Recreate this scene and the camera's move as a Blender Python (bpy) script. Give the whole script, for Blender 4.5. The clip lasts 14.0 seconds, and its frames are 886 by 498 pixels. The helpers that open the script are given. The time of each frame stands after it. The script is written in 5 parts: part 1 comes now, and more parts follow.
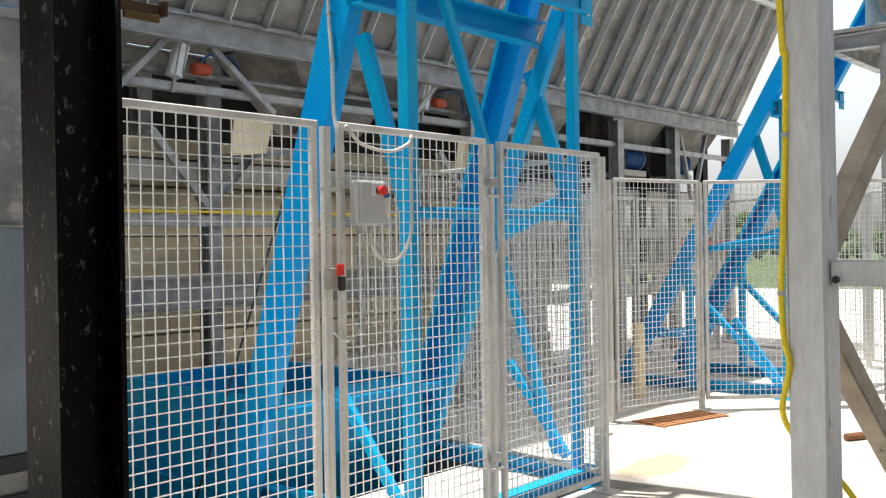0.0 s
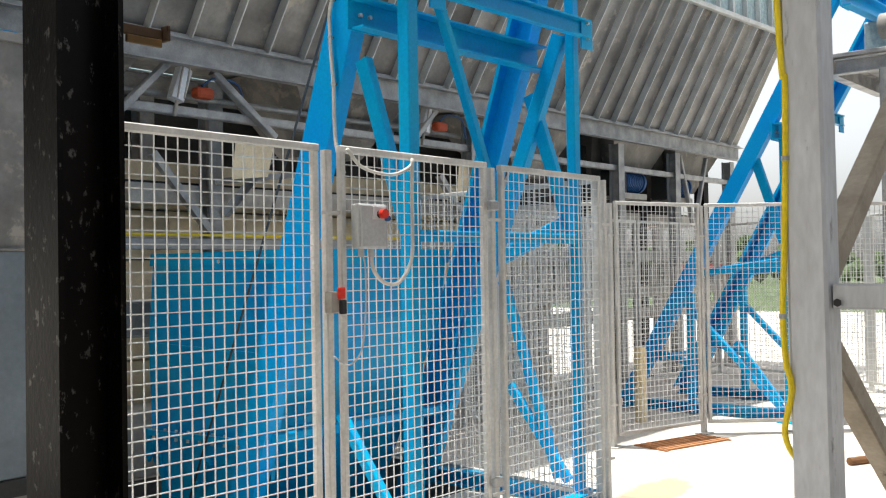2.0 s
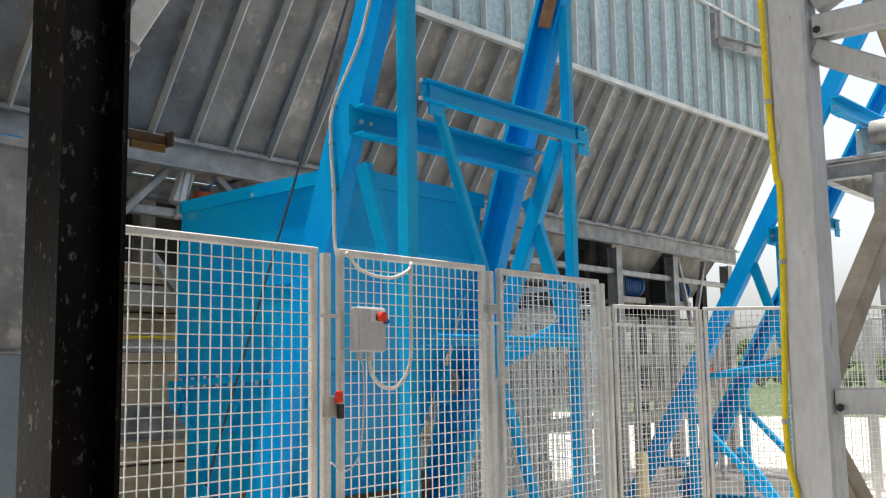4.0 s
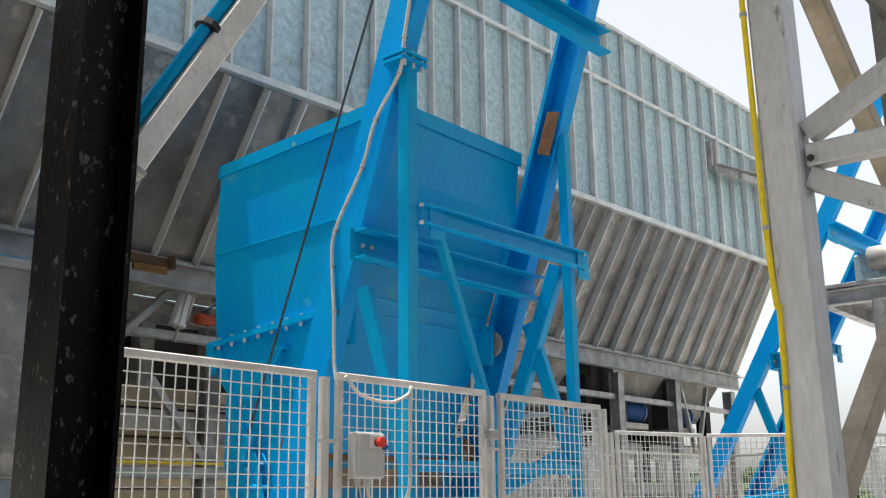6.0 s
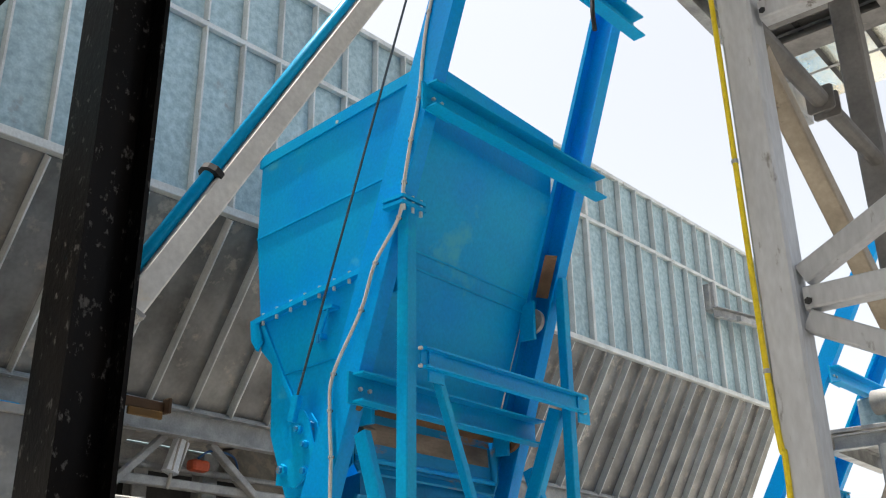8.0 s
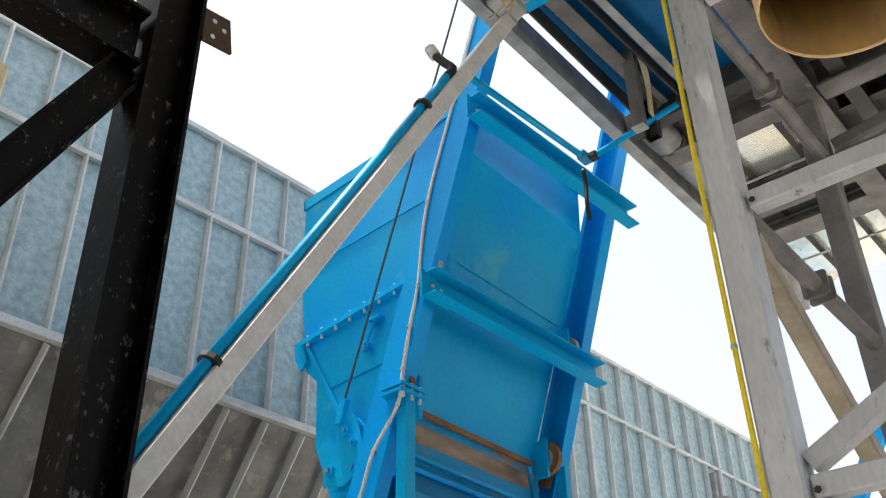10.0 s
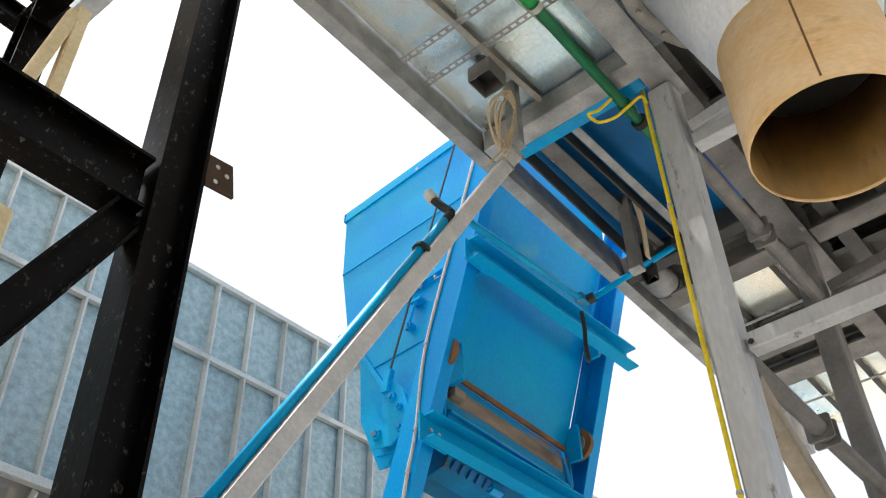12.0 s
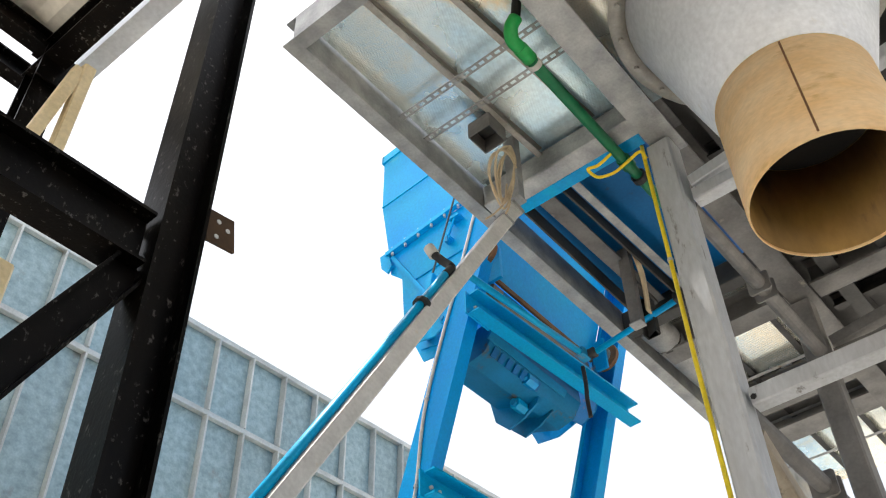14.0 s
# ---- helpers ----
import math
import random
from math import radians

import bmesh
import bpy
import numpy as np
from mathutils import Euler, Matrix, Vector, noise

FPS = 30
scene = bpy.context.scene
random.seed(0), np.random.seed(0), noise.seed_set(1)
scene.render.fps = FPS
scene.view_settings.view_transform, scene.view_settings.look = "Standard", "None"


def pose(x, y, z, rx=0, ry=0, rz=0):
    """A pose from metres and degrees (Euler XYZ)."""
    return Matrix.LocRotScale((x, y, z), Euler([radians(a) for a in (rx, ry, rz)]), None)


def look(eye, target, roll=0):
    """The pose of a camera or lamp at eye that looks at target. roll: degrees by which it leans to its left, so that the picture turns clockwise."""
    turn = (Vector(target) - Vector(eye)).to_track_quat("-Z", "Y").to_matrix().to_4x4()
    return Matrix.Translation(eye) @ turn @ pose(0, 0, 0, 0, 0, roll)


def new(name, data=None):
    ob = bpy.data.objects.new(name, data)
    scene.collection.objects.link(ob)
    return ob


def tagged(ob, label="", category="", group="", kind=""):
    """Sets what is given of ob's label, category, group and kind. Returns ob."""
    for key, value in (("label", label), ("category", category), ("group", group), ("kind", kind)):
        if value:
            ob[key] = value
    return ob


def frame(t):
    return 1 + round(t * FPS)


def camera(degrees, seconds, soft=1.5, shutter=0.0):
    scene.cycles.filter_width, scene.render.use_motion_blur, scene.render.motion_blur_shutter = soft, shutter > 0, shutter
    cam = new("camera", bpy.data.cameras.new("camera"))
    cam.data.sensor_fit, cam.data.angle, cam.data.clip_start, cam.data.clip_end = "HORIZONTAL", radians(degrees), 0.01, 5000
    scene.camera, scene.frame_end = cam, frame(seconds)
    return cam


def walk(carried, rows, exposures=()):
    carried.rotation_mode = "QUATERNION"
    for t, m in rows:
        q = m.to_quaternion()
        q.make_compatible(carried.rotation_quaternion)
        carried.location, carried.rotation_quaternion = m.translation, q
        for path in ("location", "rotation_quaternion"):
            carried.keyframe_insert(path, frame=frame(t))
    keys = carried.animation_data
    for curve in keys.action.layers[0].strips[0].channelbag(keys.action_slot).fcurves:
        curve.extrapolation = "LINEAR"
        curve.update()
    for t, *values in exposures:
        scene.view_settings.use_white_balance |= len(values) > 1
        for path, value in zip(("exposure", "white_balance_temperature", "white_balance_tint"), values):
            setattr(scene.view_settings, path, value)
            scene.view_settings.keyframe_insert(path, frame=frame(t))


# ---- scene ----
cam = camera(48.02, 14.0, soft=1.15)
EYE = (0.0, 0.0, 1.52)
TURNS = [(0, 89.70, 0.90, -50.20), (0.5, 89.74, 0.93, -50.14), (1.0, 89.73, 0.93, -50.18), (1.5, 89.91, 0.92, -50.14), (2.0, 91.04, 0.93, -50.14),
         (2.5, 92.34, 1.03, -50.16), (3.0, 93.84, 1.08, -50.17), (5.5, 102.18, 0.52, -50.26), (6.0, 104.09, 0.59, -50.24), (6.5, 105.88, 0.60, -50.26),
         (7.0, 107.82, 0.63, -50.26), (7.5, 109.48, 0.68, -50.26), (8.0, 112.31, 0.62, -50.30), (8.5, 115.22, 0.64, -50.31), (11.0, 127.40, 1.00, -50.19),
         (11.5, 129.29, 1.00, -50.22), (12.0, 131.21, 0.98, -50.27), (12.5, 133.42, 1.00, -50.29), (13.0, 134.12, 1.00, -50.26), (13.5, 134.31, 0.97, -50.28),
         (14.0, 134.35, 0.98, -50.23)]
walk(cam, [(t, pose(*EYE, a, b, c)) for t, a, b, c in TURNS], exposures=[(0.0, 0.76), (3.0, 0.76), (8.5, 0.82), (11.0, 0.96), (14.0, 1.06)])

# ---- light ----
SUN_UP, SUN_TURN = 80.5, -22.0          # degrees above the horizon; from +y towards +x
world = bpy.data.worlds.new("world")
scene.world = world
world.use_nodes = True
wn, wl = world.node_tree.nodes, world.node_tree.links
sky = wn.new("ShaderNodeTexSky")
sky.sky_type, sky.sun_disc = "NISHITA", False
sky.sun_elevation, sky.sun_rotation = radians(SUN_UP), radians(SUN_TURN)
sky.dust_density, sky.air_density, sky.ozone_density = 3.0, 1.0, 0.6
pale = wn.new("ShaderNodeHueSaturation")
pale.inputs["Saturation"].default_value = 0.26
wl.new(sky.outputs[0], pale.inputs["Color"])
wl.new(pale.outputs[0], wn["Background"].inputs[0])
wn["Background"].inputs[1].default_value = 0.15
sun = new("sun", bpy.data.lights.new("sun", "SUN"))
sun.data.energy, sun.data.angle, sun.data.color = 5.0, radians(0.6), (1.0, 0.96, 0.9)
sa, se = radians(SUN_TURN), radians(SUN_UP)
sun.matrix_world = look((30 * math.sin(sa), 30 * math.cos(sa), 30 * math.tan(se)), (0, 0, 0))


# ---- materials ----
def material(name, base, rough=0.6, metal=0.0, second=None, amount=0.5, scale=6.0, grain=40.0, bump=0.1, spots=None, spot_scale=3.0, spot_at=0.62,
             stretch=(1, 1, 1), rough_var=0.12, coat=0.0, by_object=0.0, gloss=0.35):
    """Two scales of noise between two colours, patches of a third, fine relief."""
    m = bpy.data.materials.new(name)
    m.use_nodes = True
    n, l = m.node_tree.nodes, m.node_tree.links
    b = n["Principled BSDF"]
    co = n.new("ShaderNodeTexCoord")
    mp = n.new("ShaderNodeMapping")
    mp.inputs["Scale"].default_value = stretch
    l.new(co.outputs["Object"], mp.inputs[0])
    big, fine = n.new("ShaderNodeTexNoise"), n.new("ShaderNodeTexNoise")
    big.inputs["Scale"].default_value, big.inputs["Detail"].default_value = scale, 5
    fine.inputs["Scale"].default_value, fine.inputs["Detail"].default_value = grain, 3
    l.new(mp.outputs[0], big.inputs["Vector"]), l.new(mp.outputs[0], fine.inputs["Vector"])
    ramp = n.new("ShaderNodeMapRange")
    ramp.inputs[1].default_value, ramp.inputs[2].default_value = 0.32, 0.68
    l.new(big.outputs[0], ramp.inputs[0])
    second = second or tuple(c * 0.75 for c in base)
    mix = n.new("ShaderNodeMix")
    mix.data_type = "RGBA"
    mul = n.new("ShaderNodeMath")
    mul.operation = "MULTIPLY"
    mul.inputs[1].default_value = amount
    l.new(ramp.outputs[0], mul.inputs[0]), l.new(mul.outputs[0], mix.inputs[0])
    mix.inputs[6].default_value, mix.inputs[7].default_value = (*base, 1), (*second, 1)
    out = mix.outputs[2]
    mix2 = n.new("ShaderNodeMix")
    mix2.data_type, mix2.blend_type = "RGBA", "MULTIPLY"
    mix2.inputs[0].default_value = 0.35
    l.new(out, mix2.inputs[6]), l.new(fine.outputs[0], mix2.inputs[7])
    br = n.new("ShaderNodeMix")
    br.data_type, br.blend_type = "RGBA", "MULTIPLY"
    br.inputs[0].default_value, br.inputs[7].default_value = 1.0, (1.2, 1.2, 1.2, 1)
    l.new(mix2.outputs[2], br.inputs[6])
    out = br.outputs[2]
    if spots:
        sp = n.new("ShaderNodeTexNoise")
        sp.inputs["Scale"].default_value, sp.inputs["Detail"].default_value, sp.inputs["Roughness"].default_value = spot_scale, 6, 0.65
        l.new(mp.outputs[0], sp.inputs["Vector"])
        r2 = n.new("ShaderNodeMapRange")
        r2.inputs[1].default_value, r2.inputs[2].default_value = spot_at, spot_at + 0.08
        l.new(sp.outputs[0], r2.inputs[0])
        m3 = n.new("ShaderNodeMix")
        m3.data_type = "RGBA"
        m3.inputs[7].default_value = (*spots, 1)
        l.new(r2.outputs[0], m3.inputs[0]), l.new(out, m3.inputs[6])
        out = m3.outputs[2]
    if by_object:
        info, mr, m4 = n.new("ShaderNodeObjectInfo"), n.new("ShaderNodeMapRange"), n.new("ShaderNodeHueSaturation")
        mr.inputs[3].default_value, mr.inputs[4].default_value = 1 - by_object, 1 + by_object
        l.new(info.outputs["Random"], mr.inputs[0]), l.new(mr.outputs[0], m4.inputs["Value"]), l.new(out, m4.inputs["Color"])
        out = m4.outputs[0]
    l.new(out, b.inputs["Base Color"])
    rr = n.new("ShaderNodeMapRange")
    rr.inputs[3].default_value, rr.inputs[4].default_value = max(0.05, rough - rough_var), min(1, rough + rough_var)
    l.new(big.outputs[0], rr.inputs[0]), l.new(rr.outputs[0], b.inputs["Roughness"])
    b.inputs["Metallic"].default_value, b.inputs["Coat Weight"].default_value = metal, coat
    b.inputs["Specular IOR Level"].default_value = gloss
    if bump:
        bp = n.new("ShaderNodeBump")
        bp.inputs["Strength"].default_value, bp.inputs["Distance"].default_value = bump, 0.01
        l.new(fine.outputs[0], bp.inputs["Height"]), l.new(bp.outputs[0], b.inputs["Normal"])
    return m


GALV = material("galvanised_steel", (0.42, 0.42, 0.41), 0.55, 0.4, (0.23, 0.235, 0.24), 0.9, 7, 70, 0.08, spots=(0.20, 0.17, 0.13), spot_scale=5, spot_at=0.66, by_object=0.1)
SHEET = material("galvanised_sheet", (0.40, 0.515, 0.545), 0.55, 0.35, (0.25, 0.345, 0.37), 0.9, 17.0, 60, 0.06, spots=(0.27, 0.30, 0.30), spot_scale=3.2, spot_at=0.62, by_object=0.08)
RIB = material("pale_galvanised_rib", (0.58, 0.60, 0.59), 0.5, 0.35, (0.42, 0.43, 0.42), 0.8, 5, 60, 0.05, spots=(0.30, 0.27, 0.22), spot_scale=6, spot_at=0.66, by_object=0.1)
PROP = material("pale_stained_galvanised_tube", (0.64, 0.64, 0.62), 0.5, 0.15, (0.53, 0.53, 0.52), 0.8, 9, 60, 0.1, spots=(0.60, 0.54, 0.43), spot_scale=7, spot_at=0.62)
# stained sheet, darkened: shade under the bins' fold is put into the colour
SHADED = material("shaded_stained_sheet", (0.27, 0.262, 0.25), 0.5, 0.35, (0.135, 0.13, 0.122), 0.95, 3.0, 30, 0.06, spots=(0.33, 0.30, 0.26), spot_scale=5, spot_at=0.56, by_object=0.26)
AGED = material("aged_galvanised_tube", (0.55, 0.572, 0.60), 0.5, 0.2, (0.44, 0.45, 0.465), 0.9, 5, 50, 0.06, spots=(0.20, 0.19, 0.18), spot_scale=13, spot_at=0.615, stretch=(1, 1, 0.3), by_object=0.08)
# cement stains, and a base darkened for the shade below the platform
GRIMY_SHADED = material("shaded_cement_stained_steel", (0.22, 0.21, 0.20), 0.6, 0.25, (0.12, 0.115, 0.11), 0.9, 5, 50, 0.1, spots=(0.32, 0.29, 0.24), spot_scale=5, spot_at=0.66, by_object=0.1)
DOORGREY = material("blue_grey_door_paint", (0.15, 0.18, 0.205), 0.5, 0.0, (0.11, 0.135, 0.155), 0.8, 2, 30, 0.03)
CHUTE = material("worn_rusty_chute", (0.34, 0.25, 0.17), 0.75, 0.0, (0.11, 0.08, 0.06), 0.9, 5, 50, 0.3, spots=(0.0, 0.20, 0.36), spot_scale=3, spot_at=0.60, stretch=(0.5, 1.6, 1.6))
TANSTEEL = material("stained_galvanised_tube", (0.42, 0.36, 0.28), 0.6, 0.25, (0.26, 0.22, 0.17), 0.9, 6, 50, 0.08, spots=(0.14, 0.12, 0.10), spot_scale=7, spot_at=0.64)
BARE = material("worn_steel", (0.45, 0.43, 0.39), 0.6, 0.4, (0.30, 0.28, 0.25), 0.8, 8, 60, 0.1, spots=(0.22, 0.14, 0.08), spot_scale=4, spot_at=0.68)
FRAME = material("pale_galvanised_frame", (0.62, 0.61, 0.58), 0.5, 0.2, (0.46, 0.455, 0.43), 0.9, 6, 60, 0.06, spots=(0.36, 0.33, 0.28), spot_scale=7, spot_at=0.66, by_object=0.06)
WIRE = material("bright_wire", (0.72, 0.72, 0.70), 0.40, 0.2, (0.56, 0.56, 0.55), 0.6, 10, 80, 0.0)
BLUE = material("blue_paint", (0.0, 0.31, 0.68), 0.34, 0.0, (0.0, 0.37, 0.63), 0.8, 2.5, 60, 0.03, spots=(0.0, 0.43, 0.66), spot_scale=1.4, spot_at=0.63, by_object=0.07, gloss=0.16)
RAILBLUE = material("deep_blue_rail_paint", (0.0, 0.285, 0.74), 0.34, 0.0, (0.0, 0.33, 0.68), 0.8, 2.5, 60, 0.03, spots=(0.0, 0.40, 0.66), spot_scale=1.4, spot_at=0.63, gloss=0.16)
# blue paint darkened: shade on the pan is put into the colour
PANBLUE = material("shaded_blue_paint", (0.0, 0.13, 0.36), 0.5, 0.0, (0.0, 0.09, 0.24), 0.8, 3, 50, 0.05, spots=(0.03, 0.06, 0.10), spot_scale=3, spot_at=0.62, gloss=0.2)
BLUE_OLD = material("scuffed_blue_paint", (0.0, 0.28, 0.67), 0.34, 0.0, (0.0, 0.35, 0.61), 0.9, 2.0, 50, 0.04, spots=(0.05, 0.38, 0.56), spot_scale=1.5, spot_at=0.61, by_object=0.06, gloss=0.18)
GATEBLUE = material("grimy_blue_paint", (0.0, 0.19, 0.42), 0.5, 0.0, (0.0, 0.14, 0.27), 0.9, 4, 50, 0.08, spots=(0.10, 0.085, 0.06), spot_scale=4, spot_at=0.62, gloss=0.2)
RUSTY = material("rusty_blue_steel", (0.0, 0.24, 0.50), 0.6, 0.0, (0.0, 0.20, 0.36), 0.8, 5, 50, 0.2, spots=(0.24, 0.15, 0.08), spot_scale=3.2, spot_at=0.58, stretch=(0.6, 1.6, 1.6))
ORANGE = material("orange_rust", (0.42, 0.20, 0.09), 0.9, 0.0, (0.28, 0.12, 0.05), 0.8, 9, 60, 0.3)
RUST = material("rust", (0.24, 0.12, 0.05), 0.85, 0.1, (0.12, 0.06, 0.03), 0.8, 9, 60, 0.3)
BLACK = material("black_paint", (0.0012, 0.0011, 0.0012), 0.36, 0.0, (0.005, 0.0032, 0.002), 0.9, 6, 70, 0.10, spots=(0.09, 0.085, 0.08), spot_scale=44, spot_at=0.60, stretch=(1, 1, 0.6), gloss=0.10)
BLOCK = material("cream_concrete_block", (0.84, 0.71, 0.49), 0.9, 0.0, (0.66, 0.55, 0.37), 0.8, 5, 70, 0.3, spots=(0.33, 0.29, 0.22), spot_scale=3, spot_at=0.66, by_object=0.08)
CONCRETE = material("dusty_concrete", (0.60, 0.565, 0.51), 0.92, 0.0, (0.46, 0.43, 0.385), 0.8, 0.9, 30, 0.25, spots=(0.40, 0.30, 0.20), spot_scale=0.75, spot_at=0.68)
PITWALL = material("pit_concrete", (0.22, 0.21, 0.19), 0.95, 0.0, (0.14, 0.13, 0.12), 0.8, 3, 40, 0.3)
YELLOW = material("yellow_hose", (0.86, 0.66, 0.02), 0.4, 0.0, (0.72, 0.54, 0.02), 0.6, 8, 60, 0.02)
GREEN = material("green_pipe", (0.01, 0.14, 0.06), 0.4, 0.0, (0.015, 0.20, 0.08), 0.6, 6, 50, 0.03)
LIME = material("green_fitting", (0.02, 0.36, 0.08), 0.4, 0.0, (0.02, 0.28, 0.07), 0.6, 8, 60, 0.02)
BRIGHT = material("new_galvanised_sheet", (0.76, 0.78, 0.81), 0.5, 0.15, (0.60, 0.62, 0.66), 0.8, 3.5, 40, 0.04, spots=(0.60, 0.58, 0.53), spot_scale=3, spot_at=0.64)
TAN = material("tan_rubber_sleeve", (0.93, 0.71, 0.43), 0.5, 0.0, (0.86, 0.56, 0.25), 0.9, 3, 30, 0.06, spots=(0.62, 0.38, 0.14), spot_scale=2.5, spot_at=0.60, stretch=(1, 1, 2.5))
BOXGREY = material("grey_plastic_box", (0.42, 0.43, 0.43), 0.5, 0.0, (0.36, 0.37, 0.37), 0.6, 8, 60, 0.02)
RED = material("red_plastic", (0.62, 0.03, 0.015), 0.4, 0.0, (0.5, 0.03, 0.015), 0.5, 10, 60, 0.0)
PLASTIC = material("white_cable", (0.55, 0.54, 0.50), 0.5, 0.0, (0.42, 0.41, 0.38), 0.6, 12, 60, 0.0)
BEIGE = material("beige_cable", (0.60, 0.48, 0.32), 0.8, 0.0, (0.44, 0.34, 0.22), 0.7, 15, 60, 0.0)
RUBBER = material("black_rubber", (0.015, 0.015, 0.015), 0.6, 0.0, (0.03, 0.03, 0.03), 0.6, 12, 60, 0.0)
ROPE = material("greasy_wire_rope", (0.045, 0.06, 0.07), 0.6, 0.3, (0.07, 0.075, 0.075), 0.7, 30, 90, 0.1)
ACTUATOR = material("orange_actuator", (0.45, 0.07, 0.02), 0.5, 0.0, (0.30, 0.05, 0.02), 0.6, 9, 50, 0.05)
MOTORBLUE = material("dark_blue_motor", (0.015, 0.09, 0.26), 0.5, 0.0, (0.02, 0.06, 0.16), 0.7, 8, 50, 0.05)
CREAM = material("cream_paint", (0.80, 0.68, 0.45), 0.6, 0.0, (0.66, 0.53, 0.30), 0.7, 6, 50, 0.05, spots=(0.40, 0.20, 0.06), spot_scale=4, spot_at=0.66)
AMBER = material("amber_rust", (0.07, 0.035, 0.012), 0.6, 0.0, (0.04, 0.022, 0.01), 0.8, 12, 60, 0.1)
YELLOWED = material("dirty_amber_paint", (0.15, 0.075, 0.008), 0.55, 0.0, (0.07, 0.04, 0.01), 0.8, 12, 60, 0.1)
# grime plus deep shade under platform and bins, both in the colour
DARKSTEEL = material("shaded_grimy_steel", (0.07, 0.068, 0.065), 0.55, 0.3, (0.035, 0.034, 0.033), 0.8, 5, 50, 0.1, spots=(0.12, 0.11, 0.10), spot_scale=4, spot_at=0.66)
# dark grey of the unseen light-blocking wall
BLOCKERWALL = material("light_blocker_grey", (0.16, 0.16, 0.155), 0.8, 0.0, (0.11, 0.11, 0.105), 0.8, 2, 30, 0.05)
ROOFING = material("roof_sheet", (0.72, 0.68, 0.60), 0.6, 0.1, (0.60, 0.56, 0.48), 0.8, 2, 30, 0.05)
FOLIAGE = material("foliage", (0.07, 0.11, 0.03), 0.8, 0.0, (0.04, 0.07, 0.02), 0.9, 1.5, 20, 0.0)
WHITEWALL = material("pale_wall", (0.60, 0.62, 0.63), 0.7, 0.0, (0.52, 0.54, 0.55), 0.7, 2, 30, 0.05)


def translucent(m, share_, colour):
    """Lets part of the light through a thin rubber wall."""
    n, l = m.node_tree.nodes, m.node_tree.links
    tr, mx = n.new("ShaderNodeBsdfTranslucent"), n.new("ShaderNodeMixShader")
    tr.inputs["Color"].default_value = (*colour, 1)
    mx.inputs[0].default_value = share_
    l.new(n["Principled BSDF"].outputs[0], mx.inputs[1]), l.new(tr.outputs[0], mx.inputs[2])
    l.new(mx.outputs[0], n["Material Output"].inputs["Surface"])


# amber with stains, darkened for the shade inside the sleeve
LINER = material("shaded_stained_lining", (0.42, 0.25, 0.07), 0.55, 0.0, (0.20, 0.12, 0.04), 0.9, 3, 30, 0.05, spots=(0.10, 0.06, 0.03), spot_scale=2.5, spot_at=0.60, stretch=(1, 1, 0.4))
translucent(TAN, 0.17, (1.0, 0.64, 0.14))


def stain(m, x, y, rx, ry, colour):
    """An irregular stain of its own shape on the yard."""
    n, l = m.node_tree.nodes, m.node_tree.links
    b = n["Principled BSDF"]
    src = b.inputs["Base Color"].links[0].from_socket
    co, mp, d = n.new("ShaderNodeTexCoord"), n.new("ShaderNodeMapping"), n.new("ShaderNodeVectorMath")
    mp.vector_type = "TEXTURE"
    mp.inputs["Location"].default_value, mp.inputs["Scale"].default_value = (x, y, 0), (rx, ry, 1)
    d.operation = "LENGTH"
    l.new(co.outputs["Object"], mp.inputs[0]), l.new(mp.outputs[0], d.inputs[0])
    ns, add, r, mix = n.new("ShaderNodeTexNoise"), n.new("ShaderNodeMath"), n.new("ShaderNodeMapRange"), n.new("ShaderNodeMix")
    ns.inputs["Scale"].default_value, ns.inputs["Detail"].default_value = 5.0, 6
    l.new(co.outputs["Object"], ns.inputs["Vector"])
    l.new(d.outputs["Value"], add.inputs[0]), l.new(ns.outputs[0], add.inputs[1])
    r.inputs[1].default_value, r.inputs[2].default_value, r.inputs[3].default_value, r.inputs[4].default_value = 1.2, 1.6, 0.75, 0.0
    l.new(add.outputs[0], r.inputs[0])
    mix.data_type = "RGBA"
    mix.inputs[7].default_value = (*colour, 1)
    l.new(r.outputs[0], mix.inputs[0]), l.new(src, mix.inputs[6]), l.new(mix.outputs[2], b.inputs["Base Color"])


stain(CONCRETE, 6.05, 3.2, 0.5, 0.22, (0.34, 0.24, 0.13))
stain(CONCRETE, 5.2, 2.75, 0.6, 0.25, (0.28, 0.25, 0.21))
stain(CONCRETE, 8.9, 3.1, 0.35, 0.12, (0.36, 0.16, 0.07))
stain(CONCRETE, 8.4, 2.1, 0.5, 0.2, (0.36, 0.24, 0.13))
stain(CONCRETE, 5.5, 3.2, 0.25, 0.3, (0.12, 0.11, 0.10))


